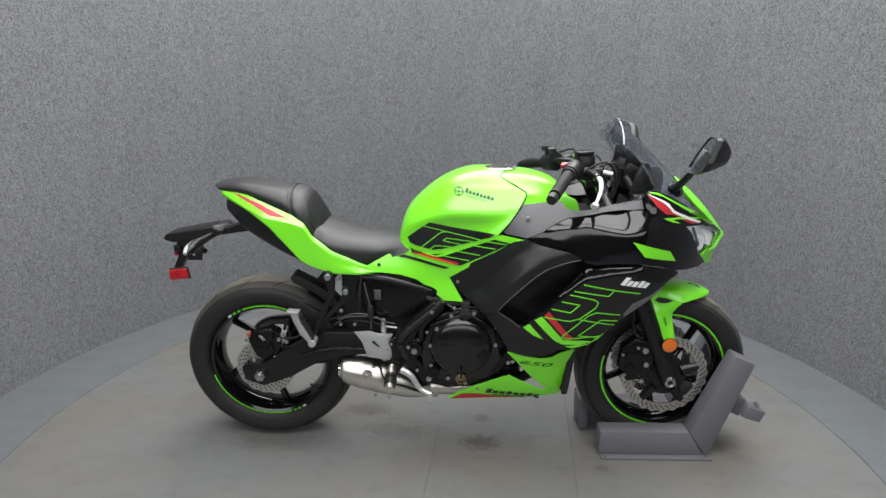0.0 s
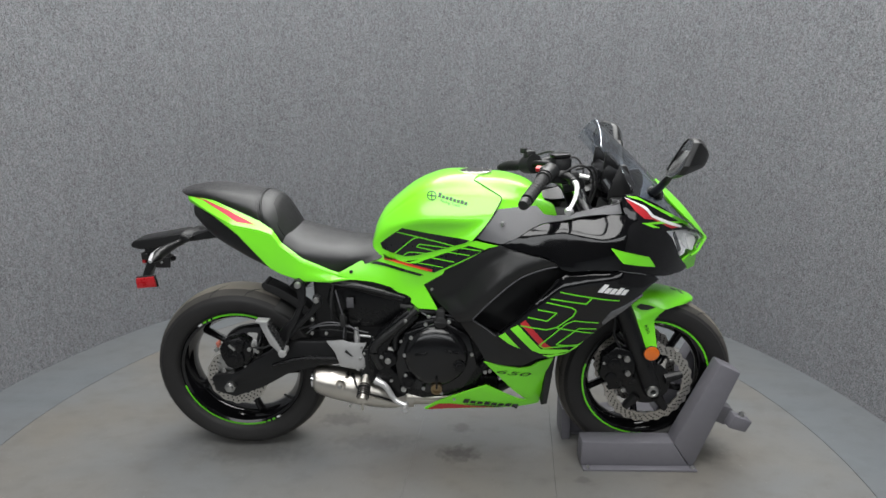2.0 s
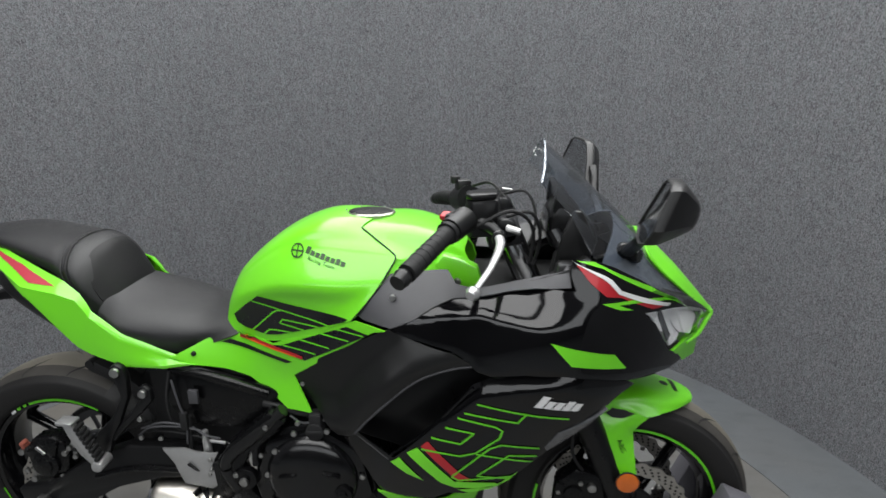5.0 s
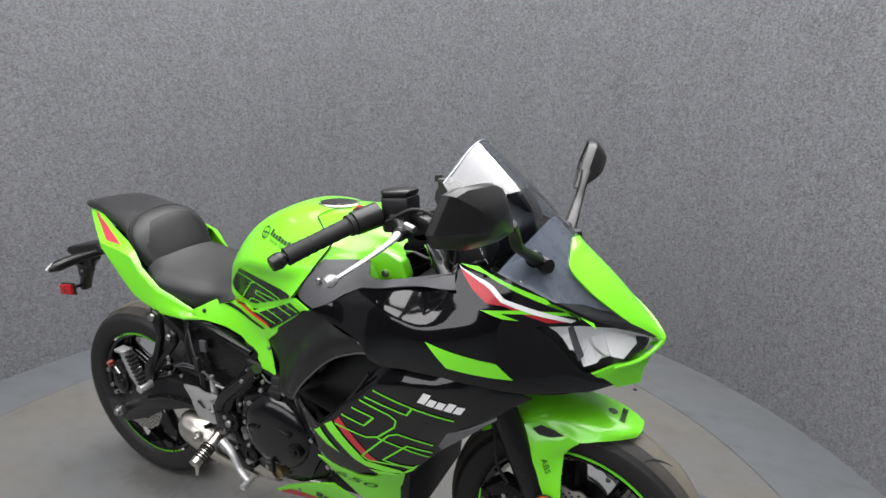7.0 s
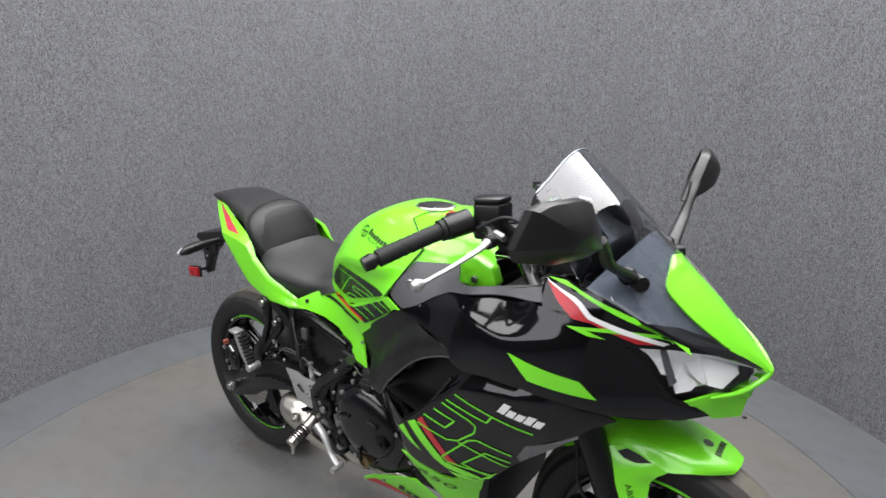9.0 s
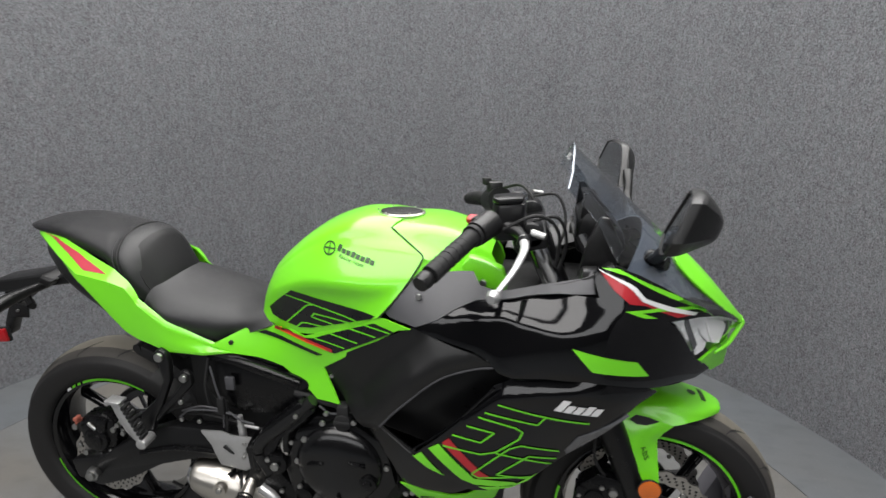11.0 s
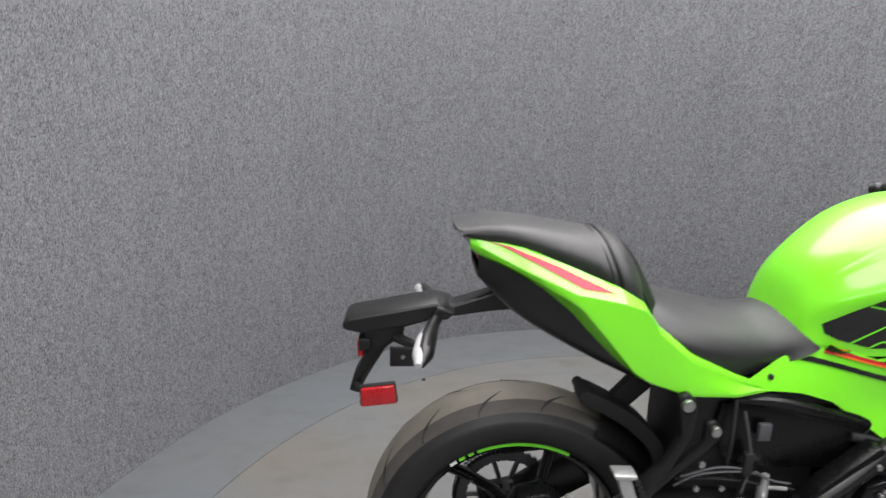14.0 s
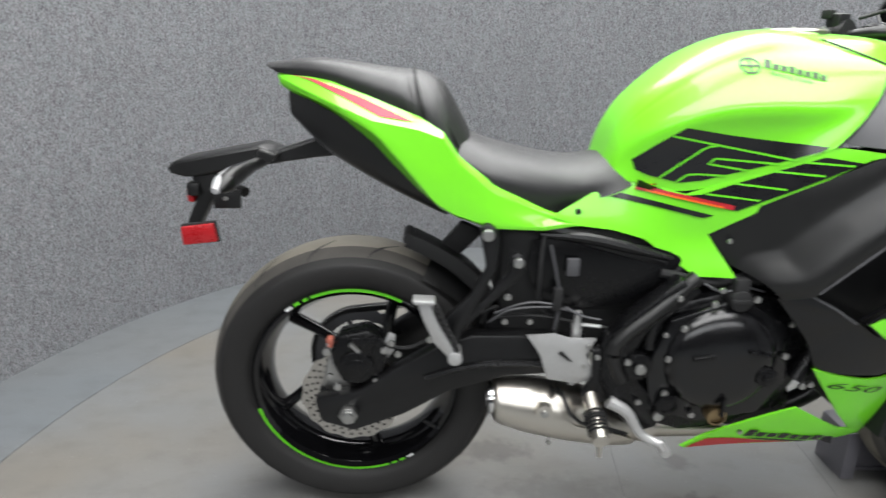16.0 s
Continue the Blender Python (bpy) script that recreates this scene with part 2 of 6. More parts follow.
TABLE = floor_material("worn_grey_turntable_paint", (0.134, 0.138, 0.139), (0.140, 0.131, 0.116),
                       [(0.067, -0.059, 0.075, 0.05, 0.75), (-0.385, 0.148, 0.11, 0.05, 0.5), (0.074, 0.099, 0.05, 0.035, 0.45), (-0.25, 0.0, 0.16, 0.06, 0.3),
                        (0.485, -0.193, 0.03, 0.02, 0.4), (-0.68, -0.06, 0.2, 0.08, 0.3), (0.95, -0.02, 0.12, 0.09, 0.35)])
RING = floor_material("blue_grey_floor_paint", (0.118, 0.129, 0.138), (0.122, 0.128, 0.132))
PLASTER = material("dark_grey_room_paint", (0.05, 0.05, 0.052), 0.85, vary=0.05, scale=20, bump=0.1)

# ---- mesh helpers ----
from mathutils.bvhtree import BVHTree
from mathutils.geometry import delaunay_2d_cdt


def part(name, bm, mat, parent=None, label="", sharp=32):
    """Links a bmesh as one smooth-shaded mesh object, under a thing or a part."""
    bmesh.ops.recalc_face_normals(bm, faces=bm.faces)
    me = bpy.data.meshes.new(name)
    bm.to_mesh(me)
    bm.free()
    me.materials.append(mat)
    me.shade_smooth()
    me.set_sharp_from_angle(angle=radians(sharp))
    ob = new(name, me)
    if parent is not None:
        ob.parent = parent
    if label:
        ob["label"] = label
    return ob


def again(ob, name, m, parent):
    """Another object on the same mesh."""
    o = new(name, ob.data)
    o.matrix_world = m
    o.parent = parent
    return o


def cr(points, per):
    """Catmull-Rom points through a list of points."""
    P = np.array(points, float)
    P = np.vstack([2 * P[0] - P[1], P, 2 * P[-1] - P[-2]])
    out = []
    for i in range(1, len(P) - 2):
        a, b, c, d = P[i - 1:i + 3]
        for k in range(per):
            t = k / per
            out.append(0.5 * (2 * b + (c - a) * t + (2 * a - 5 * b + 4 * c - d) * t * t + (3 * b - a - 3 * c + d) * t ** 3))
    out.append(P[-2])
    return np.array(out)


def grid_bm(G, closed_v=False):
    bm = bmesh.new()
    V = [[bm.verts.new(p) for p in row] for row in G]
    n, m = len(V), len(V[0])
    for i in range(n - 1):
        for j in range(m if closed_v else m - 1):
            bm.faces.new((V[i][j], V[i][(j + 1) % m], V[i + 1][(j + 1) % m], V[i + 1][j]))
    return bm, V


def middle(x):
    """The machine stands a little askew: where its middle plane lies."""
    return max(0.0, 0.0285 * (0.6 - x))


def thicken(bm, thick):
    """Gives a skin an inner face and closed rims."""
    bm.normal_update()
    faces, rims = list(bm.faces), [e for e in bm.edges if len(e.link_faces) == 1]
    inner = {v: bm.verts.new(v.co - v.normal * thick) for v in list(bm.verts)}
    for f in faces:
        bm.faces.new([inner[v] for v in reversed(f.verts)])
    for e in rims:
        a, b = e.verts
        bm.faces.new((a, b, inner[b], inner[a]))
    return bm


def loft(columns, nu=6, nv=5, mirror=True, thick=0.004, caps=False):
    """A smooth skin through columns of control points that run from the middle line outwards; mirrored across the middle plane."""
    cols = []
    for c in columns:
        c = [tuple(p) for p in c]
        if mirror:
            left = [(x, 2 * middle(x) - y, z) for x, y, z in reversed(c[1:])]
            c = left + [(c[0][0], middle(c[0][0]), c[0][2])] + c[1:]
        cols.append(c)
    A = np.array([cr(c, nv) for c in cols])
    B = np.stack([cr(A[:, j], nu) for j in range(A.shape[1])], axis=1)
    bm, V = grid_bm(B)
    if caps:
        bm.faces.new(V[0])
        bm.faces.new(V[-1])
    bmesh.ops.recalc_face_normals(bm, faces=bm.faces)
    return thicken(bm, thick) if thick else bm


def tube(path, radius, seg=14, per=6, flat=1.0):
    """A round rod along a smooth path; radius may change along it."""
    P = cr(path, per) if len(path) > 2 else np.array(path, float)
    R = np.interp(np.linspace(0, 1, len(P)), np.linspace(0, 1, len(radius)), radius) if isinstance(radius, (list, tuple)) else np.full(len(P), radius)
    T = np.gradient(P, axis=0)
    T /= np.linalg.norm(T, axis=1)[:, None]
    ref = Vector((0, 0, 1)) if abs(T[0][2]) < 0.9 else Vector((1, 0, 0))
    G = []
    for p, t, r in zip(P, T, R):
        t = Vector(t)
        u = t.cross(ref).normalized()
        w = u.cross(t).normalized()
        G.append([Vector(p) + u * (float(r) * math.cos(a)) + w * (float(r) * flat * math.sin(a)) for a in np.linspace(0, 2 * math.pi, seg, endpoint=False)])
    bm, V = grid_bm(G, True)
    bm.faces.new(V[0])
    bm.faces.new(V[-1])
    return bm


def lathe(profile, centre, seg=64, a0=0.0, a1=360.0, close=False):
    """Turns a profile of (radius, y) about the wheel axis (along y)."""
    full = abs(a1 - a0) >= 359.9
    n = seg if full else seg + 1
    prof = list(profile) + ([profile[0]] if close else [])
    G = [[(centre[0] + r * math.cos(a), centre[1] + y, centre[2] + r * math.sin(a)) for a in np.radians(np.linspace(a0, a1, n, endpoint=not full))] for r, y in prof]
    bm, V = grid_bm(G, full)
    if close:
        bmesh.ops.remove_doubles(bm, verts=bm.verts, dist=1e-6)
    return bm


def prism(poly, y0, y1, bevel=0.003, axis="y", seg=2):
    """A polygon in the side plane (x, z), pulled from y0 to y1, with rounded edges."""
    bm = bmesh.new()
    put = {"y": lambda a, b, c: (a, c, b), "x": lambda a, b, c: (c, a, b), "z": lambda a, b, c: (a, b, c)}[axis]
    lo = [bm.verts.new(put(a, b, y0)) for a, b in poly]
    hi = [bm.verts.new(put(a, b, y1)) for a, b in poly]
    n = len(poly)
    bm.faces.new(lo)
    bm.faces.new(hi)
    for i in range(n):
        bm.faces.new((lo[i], lo[(i + 1) % n], hi[(i + 1) % n], hi[i]))
    bmesh.ops.recalc_face_normals(bm, faces=bm.faces)
    if bevel:
        bmesh.ops.bevel(bm, geom=list(bm.edges), offset=bevel, segments=seg, profile=0.5, affect="EDGES", clamp_overlap=True)
    return bm


def box(lo, hi, bevel=0.003, m=None):
    bm = prism([(lo[0], lo[2]), (hi[0], lo[2]), (hi[0], hi[2]), (lo[0], hi[2])], lo[1], hi[1], bevel)
    if m is not None:
        bmesh.ops.transform(bm, matrix=m, verts=bm.verts)
    return bm


def disc(centre, r, y0, y1, seg=40, bevel=0.003):
    return prism([(centre[0] + r * math.cos(a), centre[1] + r * math.sin(a)) for a in np.linspace(0, 2 * math.pi, seg, endpoint=False)], y0, y1, bevel)


def join(*bms):
    """One bmesh out of several pieces of one part."""
    out = bmesh.new()
    for b in bms:
        me = bpy.data.meshes.new("tmp")
        b.to_mesh(me)
        b.free()
        out.from_mesh(me)
        bpy.data.meshes.remove(me)
    return out


def mirrored(bm):
    """The twin across the machine's middle plane."""
    out = bm.copy()
    for v in out.verts:
        v.co.y = 2 * middle(v.co.x) - v.co.y
    bmesh.ops.reverse_faces(out, faces=out.faces)
    return out


def depth_of(points, lam=1e-4):
    """A smooth half-width over the side plane, as a thin plate through (x, z, half-width)."""
    P = np.array(points, float)
    n = len(P)

    def U(d2):
        return np.where(d2 > 1e-12, d2 * np.log(np.maximum(d2, 1e-12)), 0)

    A = np.zeros((n + 3, n + 3))
    A[:n, :n] = U(((P[:, None, :2] - P[None, :, :2]) ** 2).sum(2)) + lam * np.eye(n)
    A[:n, n], A[:n, n + 1:], A[n, :n], A[n + 1:, :n] = 1, P[:, :2], 1, P[:, :2].T
    w = np.linalg.solve(A, np.r_[P[:, 2], 0, 0, 0])
    return lambda x, z: float(U((P[:, 0] - x) ** 2 + (P[:, 1] - z) ** 2) @ w[:n] + w[n] + w[n + 1] * x + w[n + 2] * z)


def dense(poly, step):
    out = []
    for (a, b), (c, d) in zip(poly, list(poly[1:]) + [poly[0]]):
        k = max(1, int(math.hypot(c - a, d - b) / step))
        out += [(a + (c - a) * i / k, b + (d - b) * i / k) for i in range(k)]
    return out


def smooth_loop(poly, per=5, hard=()):
    """Rounds a closed outline; corners named in hard stay sharp."""
    if not hard:
        P = list(poly)
        return [tuple(p) for p in cr(P[-2:] + P + P[:2], per)[2 * per:-2 * per][: len(P) * per]]
    out, n, hard = [], len(poly), sorted(hard)
    for a, b in zip(hard, hard[1:] + [hard[0] + n]):
        run = [poly[i % n] for i in range(a, b + 1)]
        out += [tuple(p) for p in (cr(run, per) if len(run) > 2 else np.array(run, float))[:-1]]
    return out


def inside(px, pz, B):
    c = np.zeros(len(px), bool)
    for (x1, z1), (x2, z2) in zip(B, np.roll(B, -1, axis=0)):
        hit = ((z1 > pz) != (z2 > pz)) & (px < (x2 - x1) * (pz - z1) / (z2 - z1 + 1e-12) + x1)
        c ^= hit
    return c


def edge_distance(px, pz, B):
    d = np.full(len(px), 9.0)
    for (x1, z1), (x2, z2) in zip(B, np.roll(B, -1, axis=0)):
        ex, ez = x2 - x1, z2 - z1
        t = np.clip(((px - x1) * ex + (pz - z1) * ez) / (ex * ex + ez * ez + 1e-12), 0, 1)
        d = np.minimum(d, np.hypot(px - x1 - t * ex, pz - z1 - t * ez))
    return d


def fill(poly, res):
    """Triangles that fill an outline: points and faces."""
    B = dense(poly, res)
    A = np.array(B)
    gx, gz = np.meshgrid(np.arange(A[:, 0].min(), A[:, 0].max(), res), np.arange(A[:, 1].min(), A[:, 1].max(), res))
    gx[1::2] += res / 2
    px, pz = gx.ravel(), gz.ravel()
    keep = inside(px, pz, A) & (edge_distance(px, pz, A) > res * 0.55)
    pts = B + list(zip(px[keep], pz[keep]))
    n = len(B)
    v, _, f, *_ = delaunay_2d_cdt([Vector(p) for p in pts], [], [list(range(n))], 1, 1e-6)
    v = np.array([(p[0], p[1]) for p in v])
    return v, f, edge_distance(v[:, 0], v[:, 1], A)


def panel(poly, f, res=0.014, thick=0.004, roll=0.0015, drop=0.0):
    """A curved body panel: an outline in the side plane, bulged by f, edges rolled inwards."""
    v, faces, d = fill(poly, res)
    bm = bmesh.new()
    V = [bm.verts.new((x, -(f(x, z) - drop - roll * math.exp(-e / 0.007)), z)) for (x, z), e in zip(v, d)]
    for t in faces:
        if len(set(t)) == 3:
            try:
                bm.faces.new([V[i] for i in t])
            except ValueError:
                pass
    bmesh.ops.recalc_face_normals(bm, faces=bm.faces)
    if sum(q.normal.y * q.calc_area() for q in bm.faces) > 0:
        bmesh.ops.reverse_faces(bm, faces=bm.faces)
    if thick:
        bmesh.ops.solidify(bm, geom=list(bm.faces), thickness=thick)
    return bm


def onto(tree, x, z, off):
    hit = tree.ray_cast(Vector((x, -1.5, z)), Vector((0, 1, 0)))
    if hit[0] is None:
        hit = tree.find_nearest(Vector((x, -0.2, z)))
    return (x, hit[0].y - off, z)


def decal(poly, tree, off=0.0012, res=0.012):
    """A thin film that follows the panel below it."""
    v, faces, _ = fill(poly, res)
    bm = bmesh.new()
    V = [bm.verts.new(onto(tree, x, z, off)) for x, z in v]
    for t in faces:
        if len(set(t)) == 3:
            try:
                bm.faces.new([V[i] for i in t])
            except ValueError:
                pass
    return bm


def pinstripe(points, w, tree, off=0.0018, step=0.006):
    """A narrow stripe that follows the panel below it."""
    P = np.array(points, float)
    seg = []
    for a, b in zip(P[:-1], P[1:]):
        k = max(1, int(np.linalg.norm(b - a) / step))
        seg += [a + (b - a) * i / k for i in range(k)]
    seg = np.array(seg + [P[-1]])
    T = np.gradient(seg, axis=0)
    T /= np.linalg.norm(T, axis=1)[:, None] + 1e-9
    Nn = np.stack([-T[:, 1], T[:, 0]], axis=1)
    bm = bmesh.new()
    L = [[bm.verts.new(onto(tree, *(p + n * w * s), off)) for s in (-0.5, 0.5)] for p, n in zip(seg, Nn)]
    for a, b in zip(L[:-1], L[1:]):
        bm.faces.new((a[0], a[1], b[1], b[0]))
    return bm


def lettering(text, x, z, height, tree, slope=0.0, shear=0.0, stretch=1.0, off=0.0022):
    """Words in the built-in font, laid on a panel."""
    cu = bpy.data.curves.new("words", "FONT")
    cu.body, cu.size, cu.shear, cu.resolution_u = text, height * 1.38, shear, 3
    ob = bpy.data.objects.new("words", cu)
    scene.collection.objects.link(ob)
    me = ob.to_mesh()
    bm = bmesh.new()
    bm.from_mesh(me)
    bpy.data.objects.remove(ob)
    bmesh.ops.triangulate(bm, faces=bm.faces)
    ca, sa = math.cos(radians(slope)), math.sin(radians(slope))
    for v in bm.verts:
        a, b = v.co.x * stretch, v.co.y
        v.co = onto(tree, x + a * ca - b * sa, z + a * sa + b * ca, off)
    return bm


def slanted_blocks(x, z, length, height, n, tree, slope=0.0, lean=0.25, off=0.0022, gap=0.22):
    """A wordmark reduced to a row of leaning blocks, one mesh each."""
    ca, sa = math.cos(radians(slope)), math.sin(radians(slope))
    bms = []
    for i in range(n):
        h = height * (1.0 if i == 0 else 0.80 if i % 3 == 0 else 0.66)
        a0, a1 = length * i / n, length * (i + 1 - gap) / n
        q = [(a0, 0), (a1, 0), (a1 + lean * h, h), (a0 + lean * h, h)]
        bms.append(decal([(x + a * ca - b * sa, z + a * sa + b * ca) for a, b in q], tree, off))
    return bms

# ---- structure ----
CX, CY = -0.10, -0.06          # middle of the turntable and of the curved wall
R_WALL, R_TABLE = 1.86, 1.53


def ring(r0, r1, z0, z1, a0, a1, seg=120, bevel=0):
    full = abs(a1 - a0) > 359
    A = np.radians(np.linspace(a0, a1, seg, endpoint=not full))
    G = [[(CX + r * math.cos(a), CY + r * math.sin(a), z) for a in A] for r, z in ((r0, z0), (r1, z0), (r1, z1), (r0, z1), (r0, z0))]
    bm, V = grid_bm(G, full)
    bmesh.ops.remove_doubles(bm, verts=bm.verts, dist=1e-6)
    if not full:
        bmesh.ops.holes_fill(bm, edges=bm.edges)
    return bm


tagged(part("wall_curved", ring(R_WALL, R_WALL + 0.05, -0.01, 2.05, -38, 218, 160), CARPET), "tall curved wall covered in heathered grey carpet felt", "wall", kind="structure")
tagged(part("floor", box((-4.6, -4.6, -0.09), (4.6, 4.6, -0.03), 0), RING), "blue-grey painted floor under the turntable", "floor", kind="structure")
tagged(part("floor_ring", ring(R_TABLE + 0.003, 3.6, -0.028, 0.0, 0, 360, 160), RING), "blue-grey painted fixed floor ring round the turntable", "floor", kind="structure")
tagged(part("ceiling", box((-4.6, -4.6, 3.45), (4.6, 4.6, 3.55), 0), PLASTER), "plain dark grey ceiling", "ceiling", kind="structure")
for nm, lo, hi in (("wall_north", (-4.6, 4.6, -0.09), (4.6, 4.7, 3.55)), ("wall_south", (-4.6, -4.7, -0.09), (4.6, -4.6, 3.55)),
                   ("wall_west", (-4.7, -4.6, -0.09), (-4.6, 4.6, 3.55)), ("wall_east", (4.6, -4.6, -0.09), (4.7, 4.6, 3.55))):
    tagged(part(nm, box(lo, hi, 0), PLASTER), "plain dark grey painted room wall", "wall", kind="structure")

table = tagged(new("turntable"), "round turntable of worn grey painted boards", "turntable", kind="structure")
TURN_BOARDS = radians(6.5)
cuts = [-9.0] + [0.40 - CX + 0.5 * k for k in (-1, 0)] + [9.0]
ca, sa = math.cos(TURN_BOARDS), math.sin(TURN_BOARDS)
for u0, u1 in zip(cuts[:-1], cuts[1:]):
    a, b = max(u0 + 0.0004, -R_TABLE), min(u1 - 0.0004, R_TABLE)
    if b - a < 0.02:
        continue
    us = R_TABLE * np.sin(np.linspace(math.asin(a / R_TABLE), math.asin(b / R_TABLE), 120))
    half = np.sqrt(np.maximum(R_TABLE ** 2 - us ** 2, 0))
    loop = [(u, -h) for u, h in zip(us, half)] + [(u, h) for u, h in zip(us[::-1], half[::-1])]
    loop = [p for i, p in enumerate(loop) if i == 0 or math.dist(p, loop[i - 1]) > 1e-4]
    if math.dist(loop[0], loop[-1]) < 1e-4:
        loop.pop()
    bm = prism([(CX + u * ca + v * sa, CY + v * ca - u * sa) for u, v in loop], -0.029, 0.0, 0, axis="z")
    part("board", bm, TABLE, table)


def floor_plug(x, y):
    bm = bmesh.new()
    bmesh.ops.create_cone(bm, cap_ends=True, radius1=0.009, radius2=0.007, depth=0.004, segments=16, matrix=pose(x, y, 0.002))
    return tagged(part("floor_plug", bm, RUBBER), "small black round plug set in the painted floor", "plug", "floor plugs")


floor_plug(0.709, 1.20)
floor_plug(-0.88, 1.242)

# ---- motorcycle: wheels ----
bike = tagged(new("motorcycle"), "lime green and black sport motorcycle standing upright in a wheel chock", "motorcycle")
RX, RZ, FX, FZ = -0.708, 0.307, 0.708, 0.301
REAR_Y = 0.040                 # the rear wheel's plane
BOLTS = {}


def bolt(loc, r=0.0075, parent=None, mat=BOLT, turn=0.0):
    """A socket-head bolt on the right-hand side, its head outwards."""
    r *= 0.8
    key = (round(r, 4), mat.name)
    if key not in BOLTS:
        a = disc((0, 0), r, -0.6 * r, 0.5 * r, 14, 0.18 * r)
        b = disc((0, 0), 0.5 * r, -0.66 * r, -0.5 * r, 6, 0)
        o = part("bolt", join(a, b), mat, parent)
        o.location = loc
        BOLTS[key] = o
        return o
    return again(BOLTS[key], "bolt", pose(*loc, 0, turn, 0), parent)


def petal_disc(c, y, r_out, r_in, petals, thick=0.005):
    n = petals * 8
    G = []
    for rr, yy in ((r_in, -1), (1, -1), (1, 1), (r_in, 1), (r_in, -1)):
        row = []
        for k in range(n):
            a = 2 * math.pi * k / n
            R = r_out * (1 + 0.018 * math.tanh(3 * math.sin(petals * a))) if rr == 1 else r_in * (1 + 0.012 * math.tanh(3 * math.sin(petals * a)))
            row.append((c[0] + R * math.cos(a), y + yy * thick / 2, c[1] + R * math.sin(a)))
        G.append(row)
    bm, _ = grid_bm(G, True)
    bmesh.ops.remove_doubles(bm, verts=bm.verts, dist=1e-6)
    return bm


def drill_holes(c, y, radii, count, r):
    bms = []
    for j, R in enumerate(radii):
        for k in range(count):
            a = 2 * math.pi * (k + 0.33 * j) / count
            bms.append(prism([(c[0] + R * math.cos(a) + r * math.cos(t), c[1] + R * math.sin(a) + r * math.sin(t)) for t in np.linspace(0, 2 * math.pi, 8, endpoint=False)], y - 0.0004, y, 0))
    return join(*bms)


